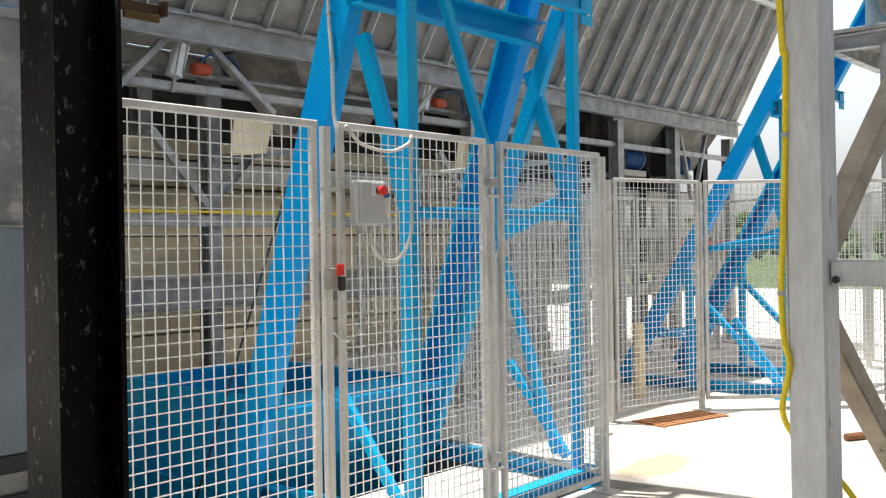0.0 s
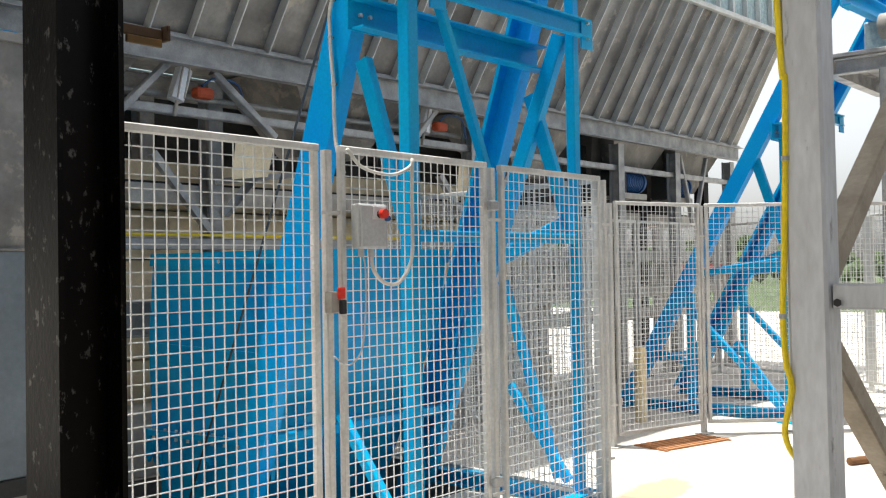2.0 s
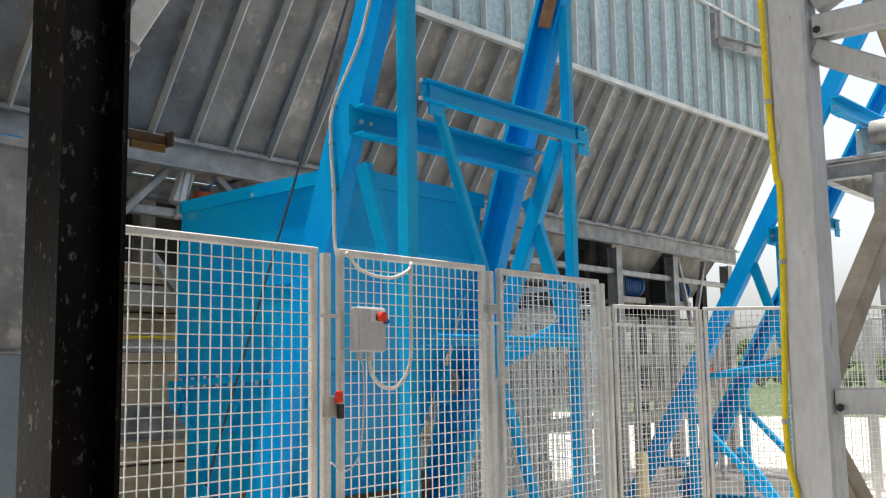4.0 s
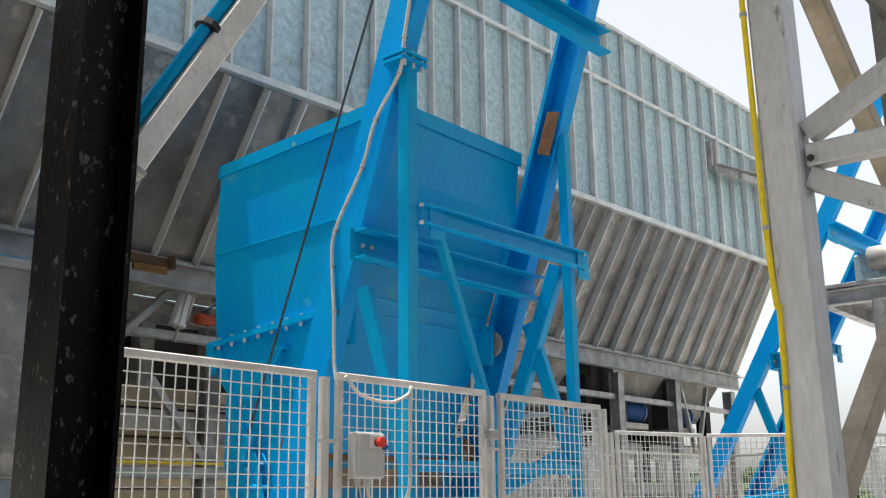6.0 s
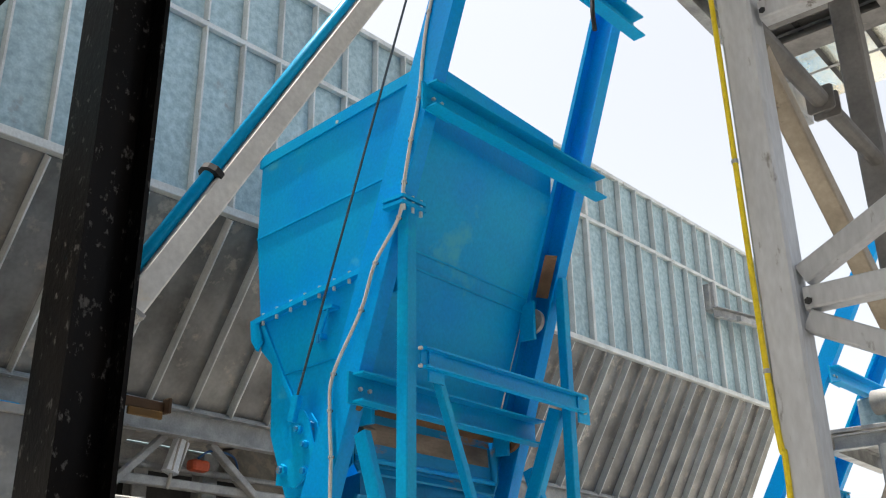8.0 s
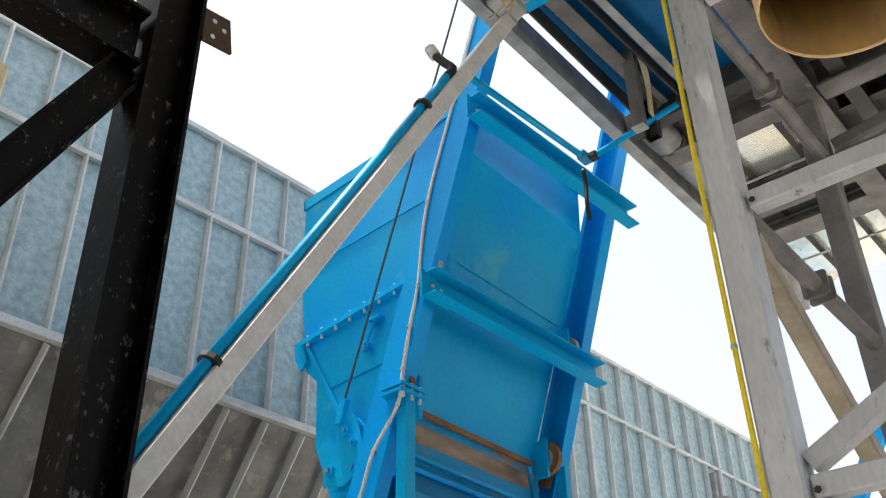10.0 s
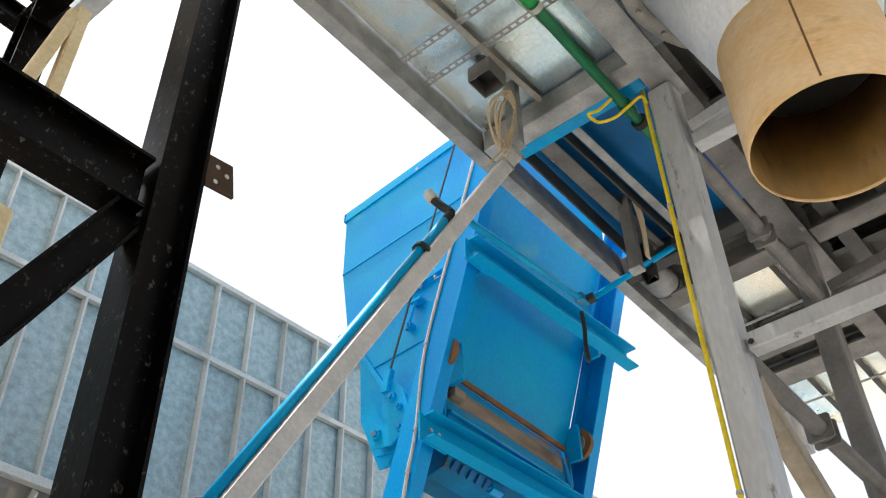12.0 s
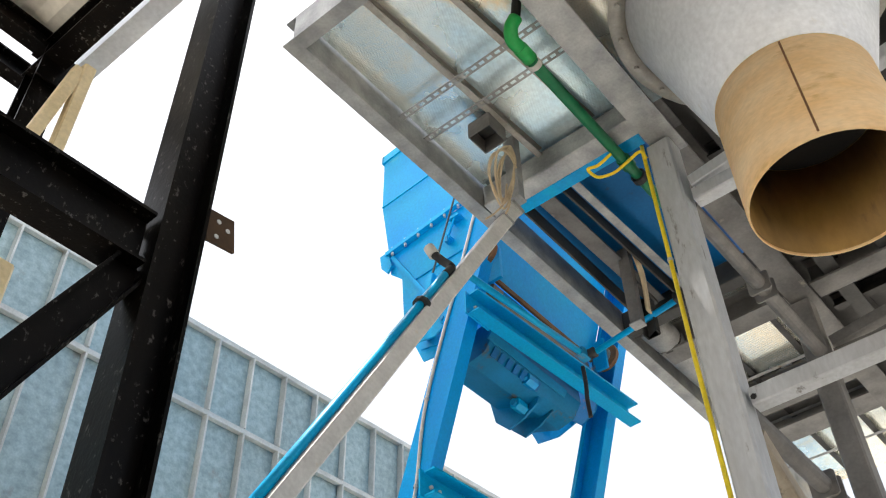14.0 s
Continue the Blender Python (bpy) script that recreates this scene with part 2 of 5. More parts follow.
def checker():
    """Galvanised tread plate: raised diagonal bars as relief, reflections painted into the colour."""
    # cyan and gold patches imitate reflections of the blue hoist and sunlit ground
    m = material("tread_plate", (1.0, 0.92, 0.76), 0.26, 0.85, (0.64, 0.83, 0.92), 1.0, 1.3, 40, 0.0, spots=(0.86, 0.70, 0.48), spot_scale=1.1, spot_at=0.58)
    n, l = m.node_tree.nodes, m.node_tree.links
    co = n.new("ShaderNodeTexCoord")
    hs = []
    for turn in (45, -45):
        mp, v = n.new("ShaderNodeMapping"), n.new("ShaderNodeTexVoronoi")
        mp.inputs["Rotation"].default_value = (0, 0, radians(turn))
        mp.inputs["Scale"].default_value = (38, 95, 1)
        v.inputs["Scale"].default_value, v.inputs["Randomness"].default_value = 1.0, 0.0
        v.voronoi_dimensions = "2D"
        l.new(co.outputs["Object"], mp.inputs[0]), l.new(mp.outputs[0], v.inputs["Vector"])
        r = n.new("ShaderNodeMapRange")
        r.inputs[1].default_value, r.inputs[2].default_value, r.inputs[3].default_value, r.inputs[4].default_value = 0.25, 0.4, 1, 0
        l.new(v.outputs["Distance"], r.inputs[0])
        hs.append(r)
    mx = n.new("ShaderNodeMath")
    mx.operation = "MAXIMUM"
    l.new(hs[0].outputs[0], mx.inputs[0]), l.new(hs[1].outputs[0], mx.inputs[1])
    bp = n.new("ShaderNodeBump")
    bp.inputs["Strength"].default_value, bp.inputs["Distance"].default_value = 0.45, 0.004
    l.new(mx.outputs[0], bp.inputs["Height"]), l.new(bp.outputs[0], n["Principled BSDF"].inputs["Normal"])
    return m


TREAD = checker()


# ---- building tools ----
def link(name, bm, mat, parent=None, label="", smooth=False):
    me = bpy.data.meshes.new(name)
    bmesh.ops.recalc_face_normals(bm, faces=bm.faces)
    if smooth:
        for f in bm.faces:
            f.smooth = len(f.verts) <= 4
    bm.to_mesh(me)
    bm.free()
    me.materials.append(mat)
    ob = new(name, me)
    if parent:
        ob.parent = parent
    if label:
        ob["label"] = label
    return ob


def part(name, bm, mat, parent, label="", smooth=False):
    return link(name, bm, mat, parent, label, smooth)


def share(name, ob, m, parent):
    """Another piece on the same mesh."""
    o = new(name, ob.data)
    o.parent = parent
    o.matrix_basis = m
    return o


def thing(name, label, category, at=(0, 0, 0), group="", kind=""):
    e = new(name)
    e.location = at
    e.empty_display_size = 0.2
    return tagged(e, label, category, group, kind)


def frame_of(p, q, up=(0, 0, 1)):
    p, q, up = Vector(p), Vector(q), Vector(up)
    w = (q - p).normalized()
    if abs(w.dot(up)) > 0.999:
        up = Vector((0, 1, 0))
    s = w.cross(up).normalized()
    return p, q, w, s, s.cross(w).normalized()


def extrude(bm, profile, p, q, up=(0, 0, 1)):
    """A closed profile (across, up) carried from p to q."""
    p, q, w, s, u = frame_of(p, q, up)
    a = [bm.verts.new(p + s * x + u * y) for x, y in profile]
    b = [bm.verts.new(q + s * x + u * y) for x, y in profile]
    k = len(profile)
    for i in range(k):
        bm.faces.new((a[i], a[(i + 1) % k], b[(i + 1) % k], b[i]))
    bm.faces.new(a[::-1]), bm.faces.new(b)
    return bm


def rect(w, h, r=0.12):
    """A rectangle with cut corners."""
    c = min(w, h) * r
    x, y = w / 2, h / 2
    return [(-x + c, -y), (x - c, -y), (x, -y + c), (x, y - c), (x - c, y), (-x + c, y), (-x, y - c), (-x, -y + c)]


def chan(w, h, t=0.008):
    """Channel of web height h and flange width w, open to +across."""
    y = h / 2
    return [(0, -y), (w, -y), (w, -y + t * 1.3), (t, -y + t * 1.3), (t, y - t * 1.3), (w, y - t * 1.3), (w, y), (0, y)]


def ibeam(w, h, t=0.008):
    x, y, a = w / 2, h / 2, t * 1.4
    return [(-x, -y), (x, -y), (x, -y + a), (t / 2, -y + a), (t / 2, y - a), (x, y - a), (x, y), (-x, y), (-x, y - a), (-t / 2, y - a), (-t / 2, -y + a), (-x, -y + a)]


def angle(w, h, t=0.006):
    return [(0, 0), (w, 0), (w, t), (t, t), (t, h), (0, h)]


def disc(r, n=12):
    return [(r * math.cos(2 * math.pi * i / n), r * math.sin(2 * math.pi * i / n)) for i in range(n)]


def bar(name, profile, p, q, mat, parent, up=(0, 0, 1), label=""):
    return part(name, extrude(bmesh.new(), profile, p, q, up), mat, parent, label)


def box(bm, c, size, turn=0.0):
    ca, sa_ = math.cos(radians(turn)), math.sin(radians(turn))
    x, y, z = (s / 2 for s in size)
    v = [bm.verts.new((c[0] + i * x * ca - j * y * sa_, c[1] + i * x * sa_ + j * y * ca, c[2] + k * z)) for i in (-1, 1) for j in (-1, 1) for k in (-1, 1)]
    for f in ((0, 1, 3, 2), (4, 6, 7, 5), (0, 4, 5, 1), (2, 3, 7, 6), (0, 2, 6, 4), (1, 5, 7, 3)):
        bm.faces.new([v[i] for i in f])
    return bm


def soft_box(c, size, r=0.01, turn=0.0):
    bm = box(bmesh.new(), c, size, turn)
    bmesh.ops.bevel(bm, geom=bm.edges[:], offset=r, segments=2, affect="EDGES", profile=0.5)
    return bm


def curve_points(pts, steps=8):
    """A smooth line through the points."""
    P = [Vector(p) for p in pts]
    P = [P[0] * 2 - P[1]] + P + [P[-1] * 2 - P[-2]]
    out = []
    for i in range(1, len(P) - 2):
        for k in range(steps):
            t = k / steps
            a, b, c, d = P[i - 1:i + 3]
            out.append(0.5 * (2 * b + (c - a) * t + (2 * a - 5 * b + 4 * c - d) * t * t + (3 * b - 3 * c + d - a) * t ** 3))
    return out + [P[-2]]


def tube(bm, pts, r, n=8):
    """A round tube along a line of points."""
    pts = [Vector(p) for p in pts]
    up = Vector((0.31, 0.17, 0.93)).normalized()
    rings = []
    for i, p in enumerate(pts):
        w = (pts[min(i + 1, len(pts) - 1)] - pts[max(i - 1, 0)]).normalized()
        s = w.cross(up).normalized()
        u = s.cross(w)
        rings.append([bm.verts.new(p + s * x + u * y) for x, y in disc(r, n)])
    for a, b in zip(rings, rings[1:]):
        for i in range(n):
            bm.faces.new((a[i], a[(i + 1) % n], b[(i + 1) % n], b[i]))
    bm.faces.new(rings[0][::-1]), bm.faces.new(rings[-1])
    return bm


def cord(name, pts, r, mat, parent=None, label="", n=8, steps=8):
    return link(name, tube(bmesh.new(), curve_points(pts, steps), r, n), mat, parent, label, smooth=True)


def slab(bm, outline, axis, a, b):
    """A plate: an outline of two coordinates, from a to b along the third axis."""
    def full(p, v):
        q = list(p)
        q.insert(axis, v)
        return q
    A = [bm.verts.new(full(p, a)) for p in outline]
    B = [bm.verts.new(full(p, b)) for p in outline]
    k = len(outline)
    for i in range(k):
        bm.faces.new((A[i], A[(i + 1) % k], B[(i + 1) % k], B[i]))
    bm.faces.new(A[::-1]), bm.faces.new(B)
    return bm


def bolt(name, c, way, parent, mat=None, r=0.014, h=0.018):
    c, way = Vector(c), Vector(way).normalized()
    return bar(name, disc(r, 6), c, c + way * h, RIB if mat in (None, GALV) else mat, parent, up=(0.2, 0.5, 0.8))


# ---- ground ----
def ground():
    x0, x1, y0, y1 = 3.25, 5.85, 4.25, 6.4
    bm = bmesh.new()
    xs, ys = [-400, x0, x1, 400], [-400, y0, y1, 400]
    v = [[bm.verts.new((x, y, 0)) for y in ys] for x in xs]
    for i in range(3):
        for j in range(3):
            if (i, j) != (1, 1):
                bm.faces.new((v[i][j], v[i + 1][j], v[i + 1][j + 1], v[i][j + 1]))
    g = link("ground", bm, CONCRETE)
    tagged(g, "sunlit dusty concrete yard with brown stains", "ground", kind="structure")
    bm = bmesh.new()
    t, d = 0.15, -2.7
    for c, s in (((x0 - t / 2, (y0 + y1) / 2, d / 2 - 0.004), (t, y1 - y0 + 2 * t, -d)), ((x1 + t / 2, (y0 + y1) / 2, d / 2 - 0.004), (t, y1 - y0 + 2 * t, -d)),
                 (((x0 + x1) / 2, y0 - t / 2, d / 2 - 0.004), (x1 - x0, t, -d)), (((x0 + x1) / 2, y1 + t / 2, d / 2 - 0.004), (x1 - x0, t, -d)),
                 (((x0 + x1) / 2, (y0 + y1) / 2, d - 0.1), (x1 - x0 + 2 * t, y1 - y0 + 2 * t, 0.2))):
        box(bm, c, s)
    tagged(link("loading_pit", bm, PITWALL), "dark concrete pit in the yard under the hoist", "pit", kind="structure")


ground()

# ---- aggregate bins ----
BX0, BX1, YB, YF = -3.2, 14.4, 6.2, 5.4


def z_fold(x):
    return 4.50 + 0.0286 * (x - 3.43)


def z_mid(x):
    return 5.95 + 0.0400 * (x - 3.43)


def z_top(x):
    return 6.63 + 0.0420 * (x - 2.0)


def aggregate_bins():
    b = thing("aggregate_bin", "tall galvanised ribbed steel aggregate bins over open bays", "storage bin", (5, 7, 0))
    off = Matrix.Translation((-5, -7, 0))

    def put(name, bm, mat=GALV, label="", smooth=False):
        o = part(name, bm, mat, b, label, smooth)
        o.matrix_basis = off
        return o
    t = 0.012
    # side towards the hoists, upper and inclined sheet
    lines = [3.74 + 0.3617 * k + (0.0015 * k * k if k > 0 else 0.0) for k in range(-19, 27)]
    lines = [x for x in lines if BX0 + 0.05 < x < BX1 - 0.05]
    edges = [BX0] + lines + [BX1]

    def sheet(name, mat, x0, x1, outline, dy=0.0):
        bm = bmesh.new()
        v = [bm.verts.new((x, y + dy, z)) for x in (x0, x1) for y, z in outline(x)]
        for f in ((0, 1, 5, 4), (1, 2, 6, 5), (2, 3, 7, 6), (3, 0, 4, 7), (0, 3, 2, 1), (4, 5, 6, 7)):
            bm.faces.new([v[i] for i in f])
        put(name, bm, mat)
    rnd = random.Random(8)
    for a, c in zip(edges, edges[1:]):
        if c - a < 0.02:
            continue
        dy = rnd.uniform(0, 0.006)
        sheet("upper_sheet", SHEET, a, c, lambda x: ((YF, z_fold(x)), (YF, z_mid(x)), (YF + t, z_mid(x)), (YF + t, z_fold(x))), dy)
        sheet("top_sheet", SHEET, a, c, lambda x: ((YF, z_mid(x)), (YF, z_top(x)), (YF + t, z_top(x)), (YF + t, z_mid(x))), rnd.uniform(0, 0.006))
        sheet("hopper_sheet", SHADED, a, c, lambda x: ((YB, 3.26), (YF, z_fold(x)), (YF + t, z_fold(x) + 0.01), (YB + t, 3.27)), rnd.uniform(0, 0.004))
    # back, ends
    put("back_sheet", slab(bmesh.new(), [(8.4, 4.5), (8.4, 6.9), (8.39, 6.9), (8.39, 4.5)], 0, BX0, BX1), SHEET)
    put("back_hopper_sheet", slab(bmesh.new(), [(8.4, 4.5), (7.5, 3.26), (7.49, 3.27), (8.39, 4.51)], 0, BX0, BX1), SHEET)
    for x in (BX0, 2.9, 8.75, BX1 - 0.012):
        put("end_sheet" if x in (BX0, BX1 - 0.012) else "divider_sheet", slab(bmesh.new(), [(YF + 0.02, z_fold(x)), (YF + 0.02, z_top(x) - 0.02), (8.38, 6.88), (8.38, 4.5), (7.49, 3.3), (YB + 0.02, 3.3)], 0, x, x + 0.012), SHEET)
    # long angles
    for name, f, w, h in (("fold_angle", z_fold, 0.07, 0.06), ("middle_angle", z_mid, 0.05, 0.045), ("top_angle", z_top, 0.05, 0.05)):
        put(name, extrude(bmesh.new(), rect(w, h, 0.08), (BX0, YF - w / 2, f(BX0)), (BX1, YF - w / 2, f(BX1))), RIB)
    # ribs
    rnd = random.Random(4)
    for x in lines:
        w = 0.05 if 9.0 < x < 9.2 or 12.2 < x < 12.5 else 0.016
        put("rib", extrude(bmesh.new(), rect(w, 0.066, 0.1), (x, YF - 0.032, z_fold(x) + 0.03), (x, YF - 0.032, z_mid(x) - 0.022), (0, 1, 0)), RIB)
        put("rib", extrude(bmesh.new(), rect(w, 0.066, 0.1), (x, YF - 0.032, z_mid(x) + 0.022), (x, YF - 0.032, z_top(x) - 0.025), (0, 1, 0)), RIB)
        xi = x - 0.012 * (x - 4.0) + rnd.uniform(-0.010, 0.010)
        n = Vector((0, -(z_fold(x) - 3.26), -(YB - YF))).normalized() * 0.042
        put("hopper_rib", extrude(bmesh.new(), rect(0.012, 0.085, 0.1), Vector((xi, YB, 3.27)) + n, Vector((xi, YF, z_fold(x) - 0.03)) + n, n), RIB)
        # rivets of this rib, one piece
        bm = bmesh.new()
        for z0, z1 in ((z_fold(x) + 0.1, z_mid(x) - 0.05), (z_mid(x) + 0.08, z_top(x) - 0.05)):
            z = z0
            while z < z1:
                extrude(bm, disc(0.007, 5), (x + 0.02, YF - 0.002, z), (x + 0.02, YF - 0.012, z))
                z += 0.17
        put("rivets", bm)["kind"] = "stuff"
    # long beam and its lip
    put("main_beam", extrude(bmesh.new(), chan(0.09, 0.20, 0.010), (BX0, YB - 0.02, 3.14), (BX1, YB - 0.02, 3.14)), GALV, "weathered galvanised channel")
    put("beam_lip", extrude(bmesh.new(), rect(0.05, 0.03), (BX0, YB - 0.03, 3.262), (BX1, YB - 0.03, 3.262)), GALV)
    put("rear_beam", extrude(bmesh.new(), ibeam(0.1, 0.2), (BX0, 7.5, 3.15), (BX1, 7.5, 3.15)), GALV)
    put("middle_rail", extrude(bmesh.new(), rect(0.08, 0.07), (BX0, 6.32, 2.73), (BX1, 6.32, 2.73)), GALV)
    put("lower_pipe", extrude(bmesh.new(), disc(0.025), (BX0, 6.40, 2.86), (8.9, 6.40, 2.86)), GALV)
    for x in (-0.9, 2.0, 4.95, 8.02, 10.98, 12.52, 14.3):
        y = 6.55 if x < 8 else 6.3
        put("column", extrude(bmesh.new(), ibeam(0.14, 0.14, 0.009), (x, y, 0), (x, y, 3.03), (0, 1, 0)), GALV)
        put("rear_column", extrude(bmesh.new(), ibeam(0.14, 0.14, 0.009), (x, 7.5, 0), (x, 7.5, 3.04), (0, 1, 0)), GALV)
        if x < 9:
            for u0, z0, u1, z1 in ((-0.62, 2.40, -0.10, 1.82), (0.56, 2.47, 0.06, 1.95)):
                put("knee_brace", extrude(bmesh.new(), angle(0.06, 0.06), (x + u1, y - 0.1, z1), (x + u0, y - 0.1, z0)), GALV)
            for u0, z0, u1, z1 in ((-0.63, 3.05, -1.03, 2.66), (-0.21, 3.05, 0.40, 2.60)):
                put("knee_brace", extrude(bmesh.new(), rect(0.075, 0.05), (x + u1, 6.24, z1), (x + u0, 6.24, z0)), GALV)
            put("strut", extrude(bmesh.new(), angle(0.05, 0.05), (x - 0.07, 6.40, 2.20), (x + 0.76, 6.40, 2.30)), GALV)
        else:
            if 12 < x < 13:
                for s in (-1, 1):
                    put("knee_brace", extrude(bmesh.new(), rect(0.06, 0.05), (x + 0.6 + s * 0.03, 6.3, 2.05), (x + 0.6 + s * 0.42, 6.3, 3.03)), GALV)
    put("lower_beam", extrude(bmesh.new(), chan(0.08, 0.26, 0.01), (1.0, 6.47, 1.17), (9.3, 6.47, 1.17)), GALV)
    put("guard_rail", extrude(bmesh.new(), rect(0.05, 0.09), (1.0, 6.45, 1.73), (9.3, 6.45, 1.73)), GALV)
    put("guard_strip", extrude(bmesh.new(), rect(0.012, 0.018), (-2.0, 6.415, 1.80), (9.3, 6.415, 1.80)), YELLOW, "thin yellow painted strip")
    # added dark sheet, stands in for deep shade behind the open bays
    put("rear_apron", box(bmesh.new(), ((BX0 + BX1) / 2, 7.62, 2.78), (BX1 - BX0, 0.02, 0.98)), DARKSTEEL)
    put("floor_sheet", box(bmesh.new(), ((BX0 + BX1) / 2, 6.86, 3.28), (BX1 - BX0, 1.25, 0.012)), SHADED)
    # discharge mouths with their flap shafts
    for x in (0.5, 3.5, 6.45, 9.5, 11.8, 13.5):
        bm = bmesh.new()
        a = [bm.verts.new(p) for p in ((x - 0.8, 6.35, 3.25), (x + 0.8, 6.35, 3.25), (x + 0.8, 7.4, 3.25), (x - 0.8, 7.4, 3.25))]
        c = [bm.verts.new(p) for p in ((x - 0.3, 6.62, 2.55), (x + 0.3, 6.62, 2.55), (x + 0.3, 7.1, 2.55), (x - 0.3, 7.1, 2.55))]
        for i in range(4):
            bm.faces.new((a[i], a[(i + 1) % 4], c[(i + 1) % 4], c[i]))
        bm.faces.new(a), bm.faces.new(c[::-1])
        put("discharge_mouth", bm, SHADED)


aggregate_bins()


def block_wall():
    w = thing("wall_block", "cream concrete block wall behind the hoist pit", "wall", (5, 7, 0), kind="structure")
    core = part("core", box(bmesh.new(), (0.6, 0.13, 1.2), (9.6, 0.16, 2.4)), PITWALL, w)
    first = None
    lw, lh = 0.80, 0.40
    for r in range(6):
        for c in range(12):
            x = -4.2 + (c + (0.5 if r % 2 else 0.0)) * lw
            if x + lw / 2 > 5.4:
                continue
            m = pose(x + lw / 2, 0, 0.02 + r * lh + lh / 2)
            if first is None:
                first = part("block", soft_box((0, 0, 0), (lw - 0.014, 0.14, lh - 0.014), 0.008), BLOCK, w)
                first.matrix_basis = m
            else:
                share("block", first, m, w)
    k = link("kerb", soft_box((5.0, 6.62, 0.25), (8.8, 0.36, 0.50), 0.02), CONCRETE)
    tagged(k, "pale concrete kerb at the foot of the bin columns", "kerb", kind="structure")


# ---- skip hoist ----
def skip_hoist(label, at_x, gauge, foot, lean, low, high, column_y, full=True, deep=0.20):
    h = thing("skip_hoist", label, "skip hoist", (at_x, column_y, 0), group="blue skip hoists")
    off = Matrix.Translation((-at_x, -column_y, 0))

    def put(name, profile, p, q, mat=BLUE, up=(0, 0, 1), lab=""):
        o = bar(name, profile, p, q, mat, h, up, lab)
        o.matrix_basis = off
        return o

    def on(z):
        return foot - lean * z
    across = Vector((0, 1, lean)).normalized()
    for i, x in enumerate((at_x, at_x + gauge)):
        s = -1 if i == 0 else 1
        prof = [(s * (a - 0.05), c) for a, c in chan(0.10, deep, 0.010)]
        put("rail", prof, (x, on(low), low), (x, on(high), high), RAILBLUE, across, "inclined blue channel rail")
        put("rail_lip", rect(0.014, 0.03), (x - s * 0.05, on(low) + 0.09, low), (x - s * 0.05, on(high) + 0.09, high), BLUE, across)
        top = (foot - column_y) / lean
        w = 0.078 if i == 0 else 0.064
        put("column", rect(w, w, 0.08), (x, column_y - 0.02, 0.012), (x, column_y - 0.02, top - 0.25), BLUE, (0, 1, 0))
        put("base_plate", rect(0.2, 0.2, 0.05), (x, column_y - 0.02, 0), (x, column_y - 0.02, 0.012), BLUE, (0, 1, 0))
        if full and i == 0:
            put("flange", rect(0.2, 0.16, 0.05), (x, column_y, top - 0.27), (x, column_y, top - 0.25), BLUE, (0, 1, 0))
            g = put("flange", rect(0.2, 0.16, 0.05), (x, column_y, top - 0.235), (x, column_y, top - 0.215), BLUE, (0, 1, 0))
            for bx in (-0.07, 0.0, 0.07):
                bolt("bolt", (x + bx, column_y - 0.06, top - 0.30), (0, 0, 1), g, GALV, 0.012, 0.10)
        put("base_beam", ibeam(0.10, 0.10), (x + 0.1, column_y - 0.1, 0.056), (x + 0.1, foot + 0.05, 0.056))
        if i == 1:
            put("brace", rect(0.10, 0.08), (x, column_y + 0.06, 2.97), (x, on(0.05) - 0.10, 0.02), BLUE, (1, 0, 0))
            put("brace", rect(0.09, 0.07), (x, column_y + 0.05, 1.78), (x, on(1.5) - 0.12, 1.5), BLUE, (1, 0, 0))
            put("brace", rect(0.06, 0.06), (x, column_y + 0.13, 0.18), (x, column_y + 0.54, 1.42), BLUE, (1, 0, 0))
        put("brace", rect(0.06, 0.045), (x, column_y + 0.06, 0.17), (x, column_y + 0.50, 0.74), BLUE, (1, 0, 0))
        put("brace", rect(0.085, 0.06), (x + 0.02, column_y + 0.01, 1.7), (x + 0.02, column_y + 0.31, 2.62), BLUE, (1, 0, 0))
        if not full:
            put("prop", rect(0.07, 0.07), (x, 4.52, 0.02), (x, 4.52, 1.22), BLUE, (0, 1, 0))
            put("foot_brace", rect(0.06, 0.06), (x, on(1.12) - 0.1, 1.12), (x, column_y + 0.05, 0.12), BLUE, (1, 0, 0))
            put("foot_brace", rect(0.07, 0.07), (x, on(1.40), 1.40), (x, column_y + 0.05, 1.52), BLUE, (1, 0, 0))
            put("foot_brace", rect(0.06, 0.06), (x, on(0.62) - 0.05, 0.62), (x, 4.50, 0.50), BLUE, (1, 0, 0))
    xa, xb = at_x, at_x + gauge
    put("column_tie", [(a, b) for a, b in chan(0.05, 0.11, 0.008)], (xa + 0.05, column_y - 0.07, 2.97), (xb + 0.0, column_y - 0.12, 2.97))
    for x, dy in ((xa + 0.1, 0.0), (xb - 0.07, -0.048)):
        g = put("gusset", rect(0.012, 0.18, 0.02), (x, column_y - 0.085 + dy, 2.94), (x + 0.12, column_y - 0.088 + dy, 2.94))
        for dz in (-0.045, 0.05):
            bolt("bolt", (x - 0.08 if dy == 0 else x + 0.06, column_y - 0.09 + dy, 2.96 + dz), (0, -1, 0), g, GALV, 0.011)
    put("tie_brace", rect(0.05, 0.05), (xa + 0.22, column_y - 0.05, 2.88), (xa + 0.75, column_y - 0.05, 1.72))
    put("floor_tie", rect(0.05, 0.06), (xa, foot - lean * 0.55 - 0.13, 0.55), (xb, foot - lean * 0.55 - 0.13, 0.55))
    put("floor_tie", rect(0.05, 0.06), (xa, column_y - 0.03, 1.68), (xb, column_y - 0.03, 1.68))
    put("floor_tie", ibeam(0.10, 0.10), (xa, column_y - 0.04, 0.056), (xb, column_y - 0.04, 0.056))
